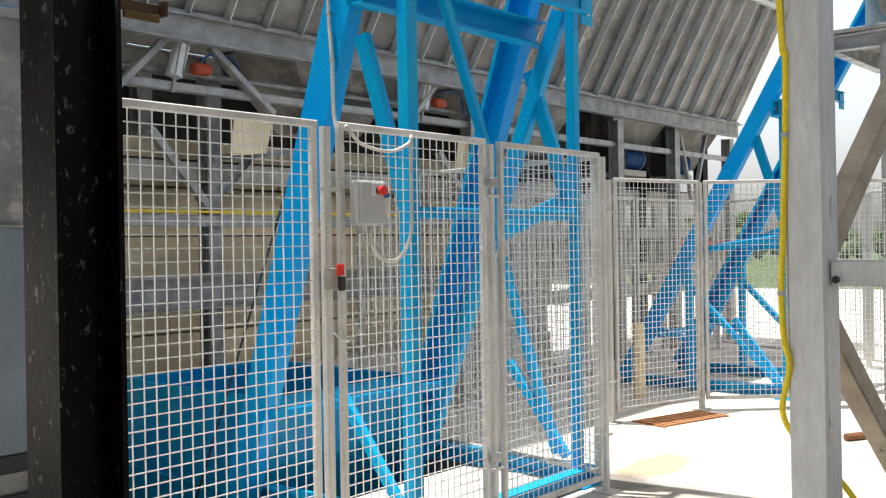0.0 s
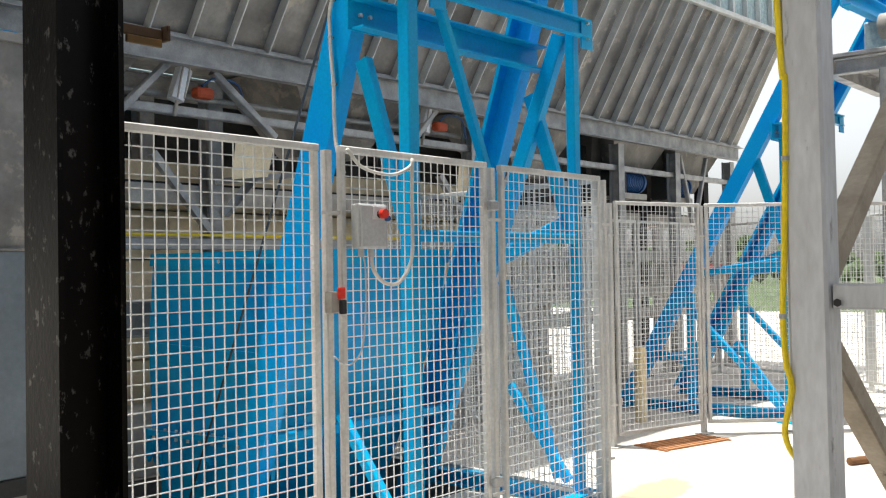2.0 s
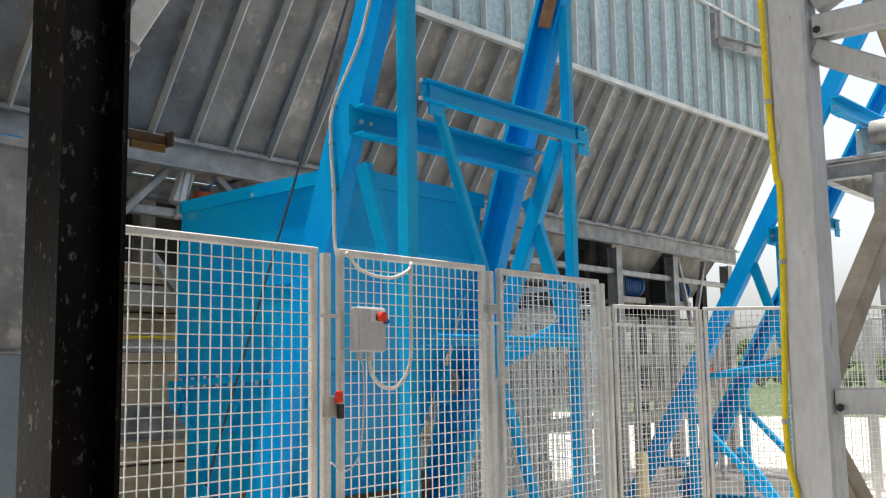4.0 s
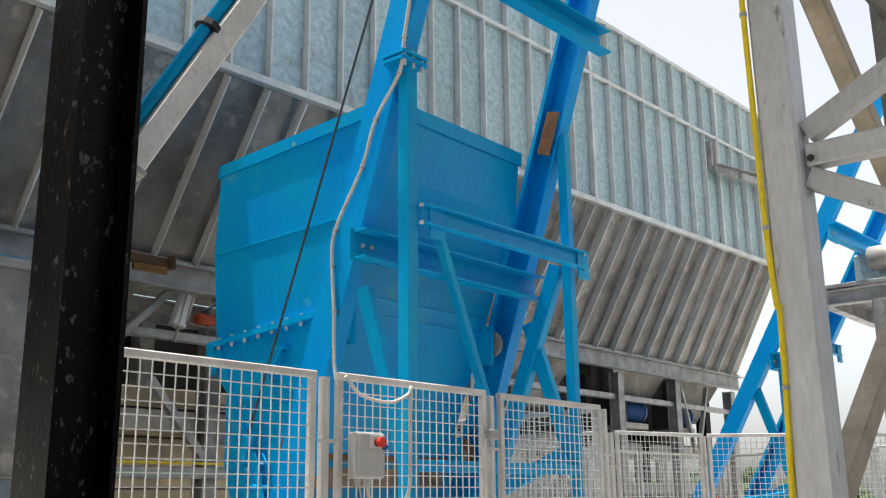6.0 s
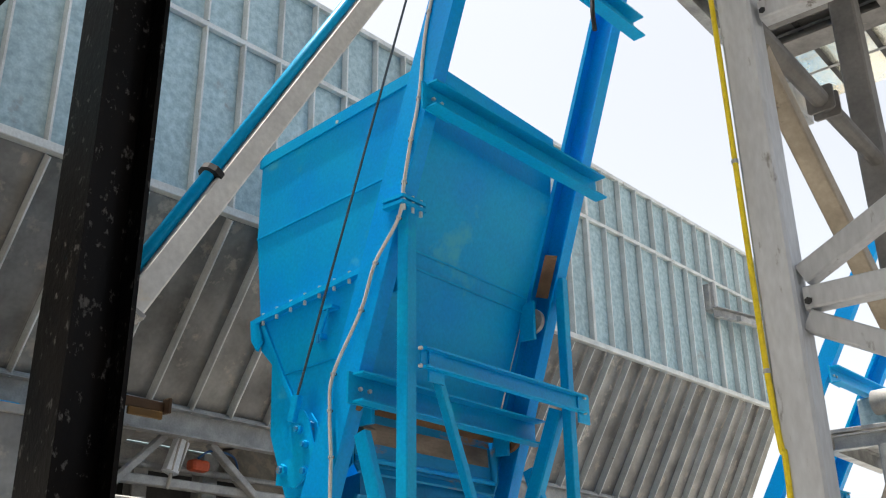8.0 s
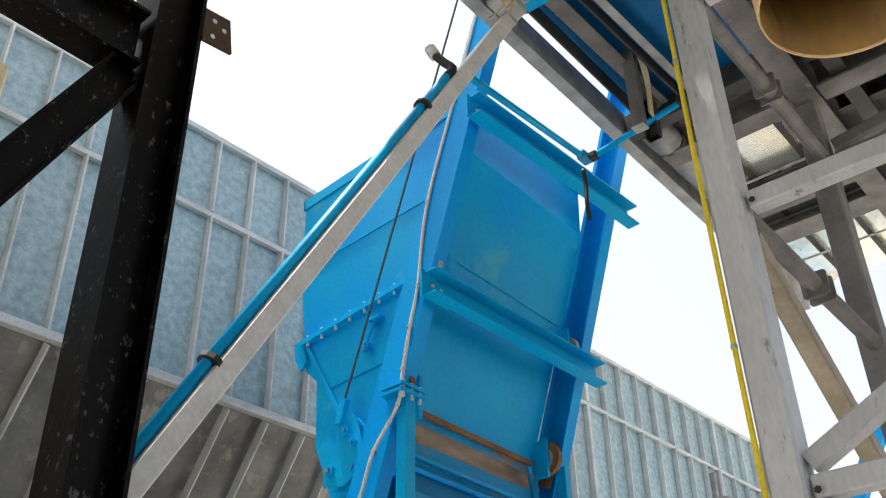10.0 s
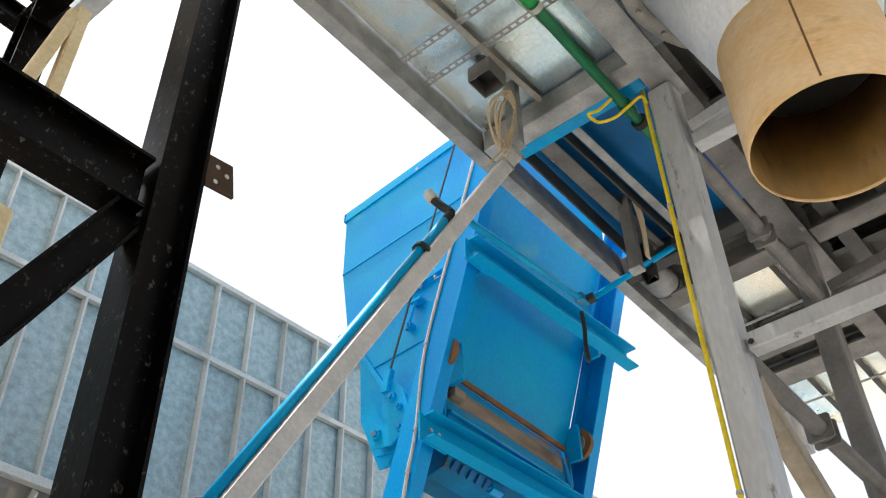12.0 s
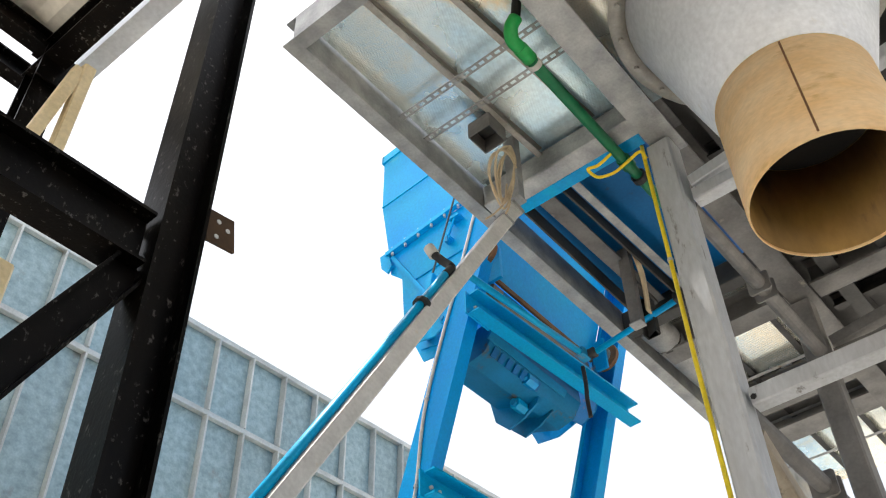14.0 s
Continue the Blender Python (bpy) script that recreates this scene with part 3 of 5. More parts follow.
    for z in ((2.84, 4.41, 5.51, 6.95) if full else (2.75, 3.9)):
        y = on(z) - 0.13
        put("cross_beam", chan(0.09, 0.16, 0.009), (xa - 0.1, y, z), (xb + 0.035 if z > 3 else xb + 0.02, y - (0.10 if z > 5 else 0.07 if z > 3 else 0.02), z), BLUE, (0, 0, 1))
        g = put("cross_plate", rect(0.012, 0.17, 0.02), (xa - 0.13, y - 0.005, z), (xa + 0.10, y - 0.005, z))
        for bx in (-0.035, 0.035):
            bolt("bolt", (xa + bx - 0.01, y - 0.008, z), (0, -1, 0), g, GALV, 0.012)
    if full:
        put("stain_patch", rect(0.004, 0.10, 0.2), (xb - 0.057, on(3.72) - 0.02, 3.72), (xb - 0.057, on(4.0) - 0.02, 4.0), RUST, across, "rusty rub mark")
    return h


skip_hoist("bright blue painted inclined skip hoist frame with twin rails", 3.75, 1.54, 4.72, 0.333, -2.4, 9.2, 3.36)
skip_hoist("blue painted second skip hoist frame beyond the fence", 9.30, 1.30, 5.32, 0.575, 0.10, 6.2, 3.55, full=False, deep=0.15)


# ---- the moving skip bucket ----
def skip_bucket():
    b = thing("skip_bucket", "blue steel skip bucket with scuffed paint climbing the rails", "skip bucket")
    xa, xb = 3.88, 5.16
    t = 0.010

    def put(name, bm, mat=BLUE_OLD, label="", smooth=False):
        o = part(name, bm, mat, b, label, smooth)
        return o
    upper = [(3.20, 5.05), (4.687, 4.895), (4.69, 4.30), (4.60, 3.71), (3.476, 3.86), (3.22, 4.62)]
    lower = [(3.478, 3.85), (4.598, 3.70), (4.585, 3.53), (4.475, 3.42), (4.45, 2.98), (4.28, 2.58), (4.10, 2.56), (3.92, 2.62), (3.76, 2.74), (3.75, 3.06)]
    for x, s in ((xa, 1), (xb, -1)):
        put("side_sheet", slab(bmesh.new(), upper, 0, x, x + s * t), BLUE_OLD)
        put("lower_side_sheet", slab(bmesh.new(), lower, 0, x + s * 0.004, x + s * (0.004 + t)), BLUE_OLD)
        # seams, rim and bolted flange on the side
        put("rim_band", slab(bmesh.new(), [(3.19, 5.06), (4.697, 4.905), (4.697, 4.825), (3.195, 4.98)], 0, x - s * 0.014, x), BLUE)
        put("seam", slab(bmesh.new(), [(3.28, 4.425), (4.69, 4.312), (4.69, 4.299), (3.28, 4.412)], 0, x - s * 0.007, x), BLUE)
        sf = put("side_flange", slab(bmesh.new(), [(3.476, 3.885), (4.61, 3.735), (4.61, 3.70), (3.476, 3.85)], 0, x - s * 0.04, x), BLUE)
        put("seam", slab(bmesh.new(), [(3.85, 3.372), (4.37, 3.342), (4.37, 3.330), (3.85, 3.36)], 0, x - s * 0.006, x + s * 0.003), BLUE)
        put("slope_edge", slab(bmesh.new(), [(4.58, 3.68), (4.55, 3.69), (4.23, 3.14), (4.26, 3.13)], 0, x - s * 0.016, x + s * 0.003), BLUE)
        for i in range(9):
            y = 3.55 + i * 0.125
            c = (x - s * 0.024, y, 3.885 - 0.132 * (y - 3.48) - 0.06)
            bolt("bolt", c, (0, 0, 1), sf, GALV, 0.011, 0.075)
        put("corner_plate", slab(bmesh.new(), [(4.60, 3.74), (4.67, 3.73), (4.65, 3.60), (4.59, 3.52), (4.55, 3.58)], 0, x - s * 0.03, x - s * 0.012), BLUE)
    bolt("rim_hole", (xa - 0.012, 3.966, 4.92), (-1, 0, 0), b, GALV, 0.014, 0.004)

    def strip(name, a, c, mat=BLUE_OLD, label="", x0=xa + t, x1=xb - t, th=0.010):
        (y0, z0), (y1, z1) = a, c
        n = Vector((z1 - z0, y0 - y1)).normalized() * th
        return put(name, slab(bmesh.new(), [(y0, z0), (y1, z1), (y1 + n.x, z1 + n.y), (y0 + n.x, z0 + n.y)], 0, x0, x1), mat, label)
    strip("front_sheet", (3.22, 4.62), (3.20, 5.05))
    strip("front_slope", (3.745, 3.06), (3.22, 4.62))
    strip("back_sheet", (4.687, 4.895), (4.69, 4.3))
    strip("back_sheet", (4.69, 4.3), (4.60, 3.71))
    strip("back_slope", (4.59, 3.70), (4.26, 3.12))
    strip("back_slope", (4.26, 3.12), (4.24, 2.66))
    strip("rim_band", (3.186, 4.97), (3.186, 5.06), BLUE, x0=xa - 0.014, x1=xb + 0.014, th=0.014)
    strip("rim_band", (4.70, 4.905), (4.703, 4.825), BLUE, x0=xa - 0.014, x1=xb + 0.014, th=0.014)
    for z in (3.95, 3.86):
        y = 3.22 + (4.62 - z) * 0.3365 - 0.010
        strip("front_seam", (y, z - 0.010), (y - 0.004, z), BLUE, th=0.006, x0=xa + 0.15, x1=xb - 0.02)
    # discharge mouth under the front sheet, rusty where it wears
    x0, x1 = xa + 0.02, xb - 0.03
    put("worn_edge", slab(bmesh.new(), [(3.748, 3.065), (3.728, 3.06), (3.735, 3.03), (3.752, 3.03)], 0, x0, x1), RUST, "rusty worn lower edge")
    put("chute", slab(bmesh.new(), [(3.770, 3.045), (3.782, 3.045), (3.765, 2.74), (3.753, 2.74)], 0, x0, x1), RUSTY, "rusty worn discharge mouth")
    put("chute_wear_plate", slab(bmesh.new(), [(3.767, 2.99), (3.7725, 2.99), (3.7635, 2.87), (3.758, 2.87)], 0, x0 + 0.10, x1 - 0.02), CHUTE, "brown rusted wear strip")
    put("chute_ledge", slab(bmesh.new(), [(3.765, 2.80), (3.725, 2.775), (3.722, 2.755), (3.765, 2.76)], 0, x0, x1), BLUE_OLD)
    put("chute_lip", slab(bmesh.new(), [(3.757, 2.74), (3.770, 2.745), (3.735, 2.69), (3.724, 2.70)], 0, x0, x1), RUSTY)
    put("chute_stop", slab(bmesh.new(), [(3.765, 2.97), (3.70, 2.93), (3.705, 2.88), (3.765, 2.87)], 0, x0 + 0.01, x0 + 0.11), CHUTE, "rusty stop block")
    # clamshell gate hanging below
    gate = put("gate", slab(bmesh.new(), [(3.775, 2.70), (4.235, 2.63), (4.20, 2.53), (3.97, 2.45), (3.84, 2.48), (3.77, 2.58)], 0, xa + 0.08, xb - 0.22), GATEBLUE, "curved clamshell gate")
    for i in range(7):
        # dark strips stand in for the shade in the slots
        put("gate_slot", slab(bmesh.new(), [(3.800, 2.520), (3.842, 2.473), (3.836, 2.468), (3.794, 2.515)], 0, xa + 0.13 + i * 0.075, xa + 0.175 + i * 0.075), PANBLUE, "dark strip for a shaded slot in the gate")
    put("gate_bar", slab(bmesh.new(), [(3.775, 2.585), (3.757, 2.58), (3.785, 2.535), (3.800, 2.545)], 0, xa + 0.05, xb - 0.40), RUSTY, "rust-edged gate bar")
    for x, tip in ((xa + 0.10, 2.50), (xa + 0.68, 2.33), (xa + 0.86, 2.36)):
        put("gate_arm", slab(bmesh.new(), [(3.80, 2.62), (4.26, 2.62), (4.22, tip + 0.10), (4.12, tip), (4.00, tip + 0.03), (3.88, tip + 0.10)], 0, x, x + 0.016), GATEBLUE)
    for x, y, z in ((xa + 0.54, 3.83, 2.50), (xa + 0.62, 3.98, 2.42)):
        bolt("gate_roller", (x - 0.05, y, z), (1, 0, 0), gate, BLUE_OLD, 0.042, 0.10)
        bolt("roller_cap", (x - 0.07, y, z), (1, 0, 0), gate, RUSTY, 0.024, 0.02)
    put("mouth_cheek", slab(bmesh.new(), [(3.72, 3.00), (3.80, 2.98), (4.00, 2.66), (3.90, 2.56), (3.78, 2.62), (3.71, 2.78)], 0, xb - 0.028, xb - 0.012), RUSTY)
    # pulley bracket low on the side, for the rope
    cheek = [(4.16, 3.0), (4.11, 3.06), (4.06, 3.06), (4.01, 3.0), (3.95, 2.80), (3.98, 2.70), (4.10, 2.63), (4.26, 2.66), (4.25, 2.78), (4.12, 2.80), (4.17, 2.88)]
    put("pulley_bracket", slab(bmesh.new(), cheek, 0, xa - 0.10, xa - 0.088), BLUE_OLD)
    put("pulley_bracket", slab(bmesh.new(), [(y + 0.02, z) for y, z in cheek], 0, xa - 0.022, xa - 0.008), BLUE_OLD)
    bolt("pulley", (xa - 0.084, 4.11, 2.95), (1, 0, 0), b, RUSTY, 0.085, 0.055)
    for y, z, r in ((4.08, 2.95, 0.028), (4.20, 2.735, 0.036), (4.01, 2.71, 0.030), (4.02, 2.86, 0.022)):
        p = bolt("pin", (xa - 0.125, y, z), (1, 0, 0), b, BLUE_OLD, r, 0.12)
        bolt("pin_end", (xa - 0.140, y, z), (1, 0, 0), p, RUSTY, r * 0.6, 0.016)
    put("socket", extrude(bmesh.new(), rect(0.05, 0.045), (xa - 0.11, 4.135, 3.00), (xa - 0.11, 4.10, 3.15), (1, 0, 0)), BLUE_OLD)
    put("wire_rope", tube(bmesh.new(), [(xa - 0.11, 4.12, 3.10), (xa - 0.11, 4.12 - 0.345 * 8.2, 3.10 + 8.2)], 0.0075, 6), ROPE, "greasy steel hoist rope")
    put("lug", box(bmesh.new(), (xa - 0.03, 3.945, 3.66), (0.06, 0.09, 0.02)), BLUE)
    put("lug_rod", tube(bmesh.new(), [(xa - 0.04, 3.95, 3.66), (xa - 0.04, 4.01, 3.52)], 0.012, 8), BLUE)
    put("lug", box(bmesh.new(), (xa - 0.02, 4.02, 3.50), (0.05, 0.05, 0.03)), BLUE)
    bolt("lug_nut", (xa - 0.045, 4.02, 3.46), (0, 0, 1), b, RUSTY, 0.014, 0.05)
    # running wheels on both sides
    for z, r in ((3.80, 0.085), (3.08, 0.115)):
        y = 4.72 - 0.333 * z - 0.02
        for x in (xb + 0.02, xa - 0.135):
            wheel = put("wheel", extrude(bmesh.new(), disc(r, 24), (x, y, z), (x + 0.035, y, z), (0, 0, 1)), RUST if r > 0.1 else BARE, "worn steel flanged wheel")
            for q, w in ((0.6 * r, 0.05), (0.25 * r, 0.06)):
                part("hub", extrude(bmesh.new(), disc(q, 20), (x - 0.008, y, z), (x + w - 0.008, y, z), (0, 0, 1)), BARE, wheel)
        for x in (xb - 0.03, xa - 0.0):
            put("wheel_bracket", slab(bmesh.new(), [(y - 0.05, z - 0.14), (y + 0.06, z - 0.14), (y + 0.06, z + 0.10), (y - 0.05, z + 0.12)], 0, x + 0.004, x + 0.03), BLUE)
    return b


BUCKET = skip_bucket()


# ---- fence ----
def fence_panel(label, p, q, top=2.05, bottom=0.09, cell=0.05, group="wire fence panels", frame_w=0.032):
    p, q = Vector((*p, 0)), Vector((*q, 0))
    e = thing("wire_fence", label, "fence", tuple(p), group=group)
    d = (q - p)
    L = d.length
    ang = math.degrees(math.atan2(d.y, d.x))
    e.rotation_euler = (0, 0, radians(ang))
    up = (0, 0, 1)
    f = frame_w
    for name, a, c in (("top_rail", (0, 0, top - f / 2), (L, 0, top - f / 2)), ("bottom_rail", (0, 0, bottom + f / 2), (L, 0, bottom + f / 2))):
        bar(name, rect(f, f, 0.15), a, c, FRAME, e)
    for x in (f / 2, L - f / 2):
        bar("stile", rect(f, f, 0.15), (x, 0, bottom + f), (x, 0, top - f), FRAME, e, (0, 1, 0))
    bm = bmesh.new()
    r = 0.0022
    n = max(2, round((L - 2 * f) / cell))
    for i in range(1, n):
        x = f + (L - 2 * f) * i / n
        extrude(bm, [(-r, -r), (r, -r), (r, r), (-r, r)], (x, 0, bottom + f), (x, 0, top - f), (0, 1, 0))
    m = round((top - bottom - 2 * f) / cell)
    for i in range(1, m):
        z = bottom + f + (top - bottom - 2 * f) * i / m
        extrude(bm, [(-r, -r), (r, -r), (r, r), (-r, r)], (f, -0.0055, z), (L - f, -0.0055, z))
    o = part("wire_mesh", bm, WIRE, e, "welded square wire mesh")
    return e


def fence_post(x, y, top=2.03, w=0.040):
    e = thing("fence_post", "galvanised square fence post bolted to the yard", "fence post", (x, y, 0), group="fence posts")
    bar("post", rect(w, w, 0.15), (0, 0, 0.01), (0, 0, top), FRAME, e, (0, 1, 0))
    bar("foot_plate", rect(0.13, 0.13, 0.05), (0, 0, 0), (0, 0, 0.012), FRAME, e, (0, 1, 0))
    for z in (0.35, top - 0.27):
        bar("clamp", rect(0.105, 0.016, 0.1), (0, -0.026, z), (0, -0.02, z), FRAME, e)
    return e


FY = 3.10
fence_panel("galvanised wire mesh fence panel beside the gate", (1.7538, FY), (2.888, FY))
GATE = fence_panel("galvanised wire mesh gate with a grey switch box", (3.015, FY), (4.057, FY), top=2.055)
fence_panel("galvanised wire mesh fence panel beside the gate", (4.181, FY), (5.178, FY))
fence_panel("galvanised wire mesh fence panel enclosing the hoist", (5.29, FY + 0.08), (5.66, 5.6), cell=0.05)
for x in (2.953, 4.117, 5.24):
    fence_post(x, FY + 0.01)
fence_panel("galvanised wire mesh fence panel round the second hoist", (7.30, 4.22), (8.27, 3.93), group="second fence panels")
fence_panel("galvanised wire mesh fence panel round the second hoist", (8.33, 3.90), (8.84, 3.32), group="second fence panels")
fence_panel("galvanised wire mesh fence panel round the second hoist", (8.88, 3.28), (9.9, 2.4), group="second fence panels")
fence_panel("galvanised wire mesh fence panel round the second hoist", (9.95, 2.36), (10.7, 1.3), group="second fence panels")
fence_panel("galvanised wire mesh fence panel round the second hoist", (7.22, 4.30), (7.35, 5.9), group="second fence panels")
for k in range(5):
    fence_panel("galvanised wire mesh fence panel round the second hoist", (7.42 + k * 1.12, 5.93), (8.50 + k * 1.12, 5.93), group="second fence panels")
for k in range(3):
    fence_panel("galvanised wire mesh fence panel round the second hoist", (13.05 - k * 0.55, 5.85 - k * 1.15), (12.55 - k * 0.55, 4.78 - k * 1.15), group="second fence panels")
for x, y in ((7.24, 4.24), (8.30, 3.93), (8.87, 3.32), (7.38, 5.93), (13.05, 5.92), (12.5, 4.73), (11.95, 3.58)):
    fence_post(x, y, w=0.05)


# ---- support tower ----
def support_tower():
    e = thing("support_tower", "galvanised square-tube lattice tower carrying the mixer platform", "steel tower", (3.41, 1.2, 0))
    off = Matrix.Translation((-3.41, -1.2, 0))

    def put(name, w, h, p, q, up=(0, 0, 1), mat=AGED, lab=""):
        o = bar(name, disc(w / 2, 14) if name == "round_tie" else rect(w, h, 0.08), p, q, mat, e, up, lab)
        o.matrix_basis = off
        return o
    X, Y, y2, X2 = 3.44, 1.205, -1.0, 5.13
    W = 0.135
    for x, y in ((X, Y), (X, y2), (X2, Y), (X2, y2)):
        # far columns take the darker copy, with shade in its colour
        put("column", W, W, (x, y, 0.012), (x - 0.02, y + 0.027, 5.58), (0, 1, 0), mat=AGED if x == X else GRIMY_SHADED)
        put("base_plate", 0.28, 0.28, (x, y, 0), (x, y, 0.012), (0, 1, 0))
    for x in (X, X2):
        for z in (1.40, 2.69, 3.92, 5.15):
            put("horizontal", 0.08, 0.085, (x, Y - W / 2, z), (x, y2 + W / 2, z), mat=AGED if x == X else GRIMY_SHADED)
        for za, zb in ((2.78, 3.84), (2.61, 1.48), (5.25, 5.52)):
            put("diagonal", 0.075, 0.08, (x, Y - W / 2, za), (x, y2 + W / 2, zb), mat=AGED if x == X else GRIMY_SHADED)
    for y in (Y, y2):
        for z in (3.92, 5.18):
            put("round_tie", 0.085, 0.085, (X + W / 2, y, z), (X2 - W / 2, y, z), mat=GRIMY_SHADED)
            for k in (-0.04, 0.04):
                put("tie_flange", 0.13, 0.13, (X + 0.86 + k - 0.006, y, z), (X + 0.86 + k + 0.006, y, z), mat=GRIMY_SHADED)
        put("diagonal", 0.09, 0.09, (X + W / 2, y, 3.80), (X2 - W / 2, y, 2.72), mat=TANSTEEL)
        put("diagonal", 0.09, 0.09, (X + W / 2, y, 1.48), (X2 - W / 2, y, 2.62), mat=TANSTEEL)
        put("diagonal", 0.09, 0.09, (X + W / 2, y, 1.22), (X2 - W / 2, y, 0.06), mat=TANSTEEL)
        put("lug_plate", 0.012, 0.16, (X2 - 0.2, y - 0.05, 2.60), (X2 - 0.06, y - 0.05, 2.60))
    for z in (1.40, 2.69, 3.92):
        o = bolt("bolt_hole", (X - 0.055, Y - W / 2 - 0.02, z - 0.02), (-1, 0, 0), e, RUBBER, 0.014, 0.004)
        o.matrix_basis = off


support_tower()


# ---- mixer platform overhead ----
def platform():
    e = thing("mixer_platform", "galvanised steel platform with tread-plate floor and channel frame", "platform", (3.4, 1.2, 5.6))
    off = Matrix.Translation((-3.4, -1.2, -5.6))

    def put(name, prof, p, q, mat=GALV, up=(0, 0, 1), lab=""):
        o = bar(name, prof, p, q, mat, e, up, lab)
        o.matrix_basis = off
        return o
    z = 5.70
    x0, x1, y0, y1 = 1.67, 7.6, -1.25, 2.23
    put("edge_channel", [(-a, b) for a, b in chan(0.08, 0.20)][::-1], (x0, y1, z), (x1, y1, z))
    put("edge_channel", chan(0.08, 0.20), (x0, y0, z), (x0, y1, z))
    put("edge_channel", chan(0.08, 0.20), (x0, y0, z), (x1, y0, z))
    put("main_beam", ibeam(0.16, 0.20, 0.012), (x0, 1.20, z), (3.5, 1.20, z))
    # same beam continued in the darker copy, where shade falls
    put("main_beam", ibeam(0.16, 0.20, 0.012), (3.5, 1.20, z), (x1, 1.20, z), GRIMY_SHADED)
    put("main_beam", ibeam(0.16, 0.20, 0.012), (x0, -1.0, z), (x1, -1.0, z), GRIMY_SHADED)
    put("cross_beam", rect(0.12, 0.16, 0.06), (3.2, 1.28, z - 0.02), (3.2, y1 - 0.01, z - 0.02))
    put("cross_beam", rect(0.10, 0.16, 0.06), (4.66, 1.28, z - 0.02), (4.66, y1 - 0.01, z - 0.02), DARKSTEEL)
    put("cross_beam", ibeam(0.16, 0.20, 0.012), (5.02, 1.10, z - 0.02), (5.02, -0.9, z - 0.02), GRIMY_SHADED)
    put("cross_beam", ibeam(0.16, 0.20, 0.012), (5.02, 1.28, z - 0.02), (5.02, y1 - 0.09, z - 0.02), GRIMY_SHADED)
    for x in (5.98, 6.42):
        put("cross_beam", ibeam(0.22, 0.16, 0.012), (x, 1.28, z - 0.01), (x, y1 - 0.09, z - 0.01), GRIMY_SHADED)
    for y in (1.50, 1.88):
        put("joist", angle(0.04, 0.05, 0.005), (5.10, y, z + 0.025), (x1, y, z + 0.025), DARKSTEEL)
    for x in (5.75, 6.35, 7.0):
        put("slotted_strip", rect(0.03, 0.004, 0.02), (x, 1.28, z + 0.008), (x, y1 - 0.02, z + 0.008))
    o = part("duct_tube", tube(bmesh.new(), [(4.72, 2.10, z - 0.02), (5.75, 2.08, z - 0.02)], 0.10, 24), GALV, e, "galvanised round duct", smooth=True)
    o.matrix_basis = off
    o = part("duct_ring", tube(bmesh.new(), [(4.95, 2.095, z - 0.02), (4.962, 2.095, z - 0.02)], 0.104, 24), DARKSTEEL, e)
    o.matrix_basis = off
    for ya, yb in ((1.91, 1.83), (1.60, 1.48), (0.6, 0.6), (0.1, 0.1)):
        put("joist", chan(0.035, 0.06, 0.005), (x0 + 0.01, ya, z + 0.04), (3.13, yb, z + 0.04), BARE)
    # slotted strips: two edges and the bars between the slots
    for x in (2.43, 2.63):
        bm = bmesh.new()
        for dx in (-0.015, 0.015):
            box(bm, (x + dx, 1.755, z + 0.007), (0.010, 0.93, 0.004))
        for k in range(19):
            box(bm, (x, 1.30 + k * 0.05, z + 0.007), (0.020, 0.018, 0.004))
        o = part("slotted_strip", bm, GALV, e, "galvanised slotted strip")
        o.matrix_basis = off
    o = part("tread_plate", box(bmesh.new(), ((x0 + 3.28) / 2, (y0 + y1) / 2, z + 0.082), (3.26 - x0, y1 - y0 - 0.02, 0.006)), TREAD, e, "shiny galvanised tread plate with reflections in its colour")
    o.matrix_basis = off
    o = part("tread_plate", box(bmesh.new(), ((4.64 + x1) / 2, (1.26 + y1) / 2, z + 0.082), (x1 - 4.66, y1 - 1.28, 0.006)), TREAD, e)
    o.matrix_basis = off
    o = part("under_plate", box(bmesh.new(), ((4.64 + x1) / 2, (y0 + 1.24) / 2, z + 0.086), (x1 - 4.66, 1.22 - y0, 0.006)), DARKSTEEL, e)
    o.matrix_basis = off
    o = part("under_plate", box(bmesh.new(), (3.9, 0.34, z + 0.104), (1.44, 1.9, 0.01)), DARKSTEEL, e, "grimy underside plate, darkened for the shade there")
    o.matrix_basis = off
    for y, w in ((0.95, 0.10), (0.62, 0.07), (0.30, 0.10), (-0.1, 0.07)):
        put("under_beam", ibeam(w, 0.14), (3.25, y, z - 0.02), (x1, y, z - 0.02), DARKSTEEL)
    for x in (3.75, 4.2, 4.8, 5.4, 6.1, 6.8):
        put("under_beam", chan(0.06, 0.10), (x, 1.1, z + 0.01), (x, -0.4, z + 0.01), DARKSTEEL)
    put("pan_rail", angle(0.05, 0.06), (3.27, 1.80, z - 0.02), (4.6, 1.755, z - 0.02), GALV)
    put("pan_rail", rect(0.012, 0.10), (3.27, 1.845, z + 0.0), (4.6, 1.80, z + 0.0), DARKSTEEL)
    put("pan_web", rect(0.10, 0.012), (3.30, 1.975, z + 0.0), (4.6, 1.945, z + 0.0), GRIMY_SHADED)
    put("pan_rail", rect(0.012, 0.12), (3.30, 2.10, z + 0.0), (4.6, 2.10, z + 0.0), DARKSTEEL)
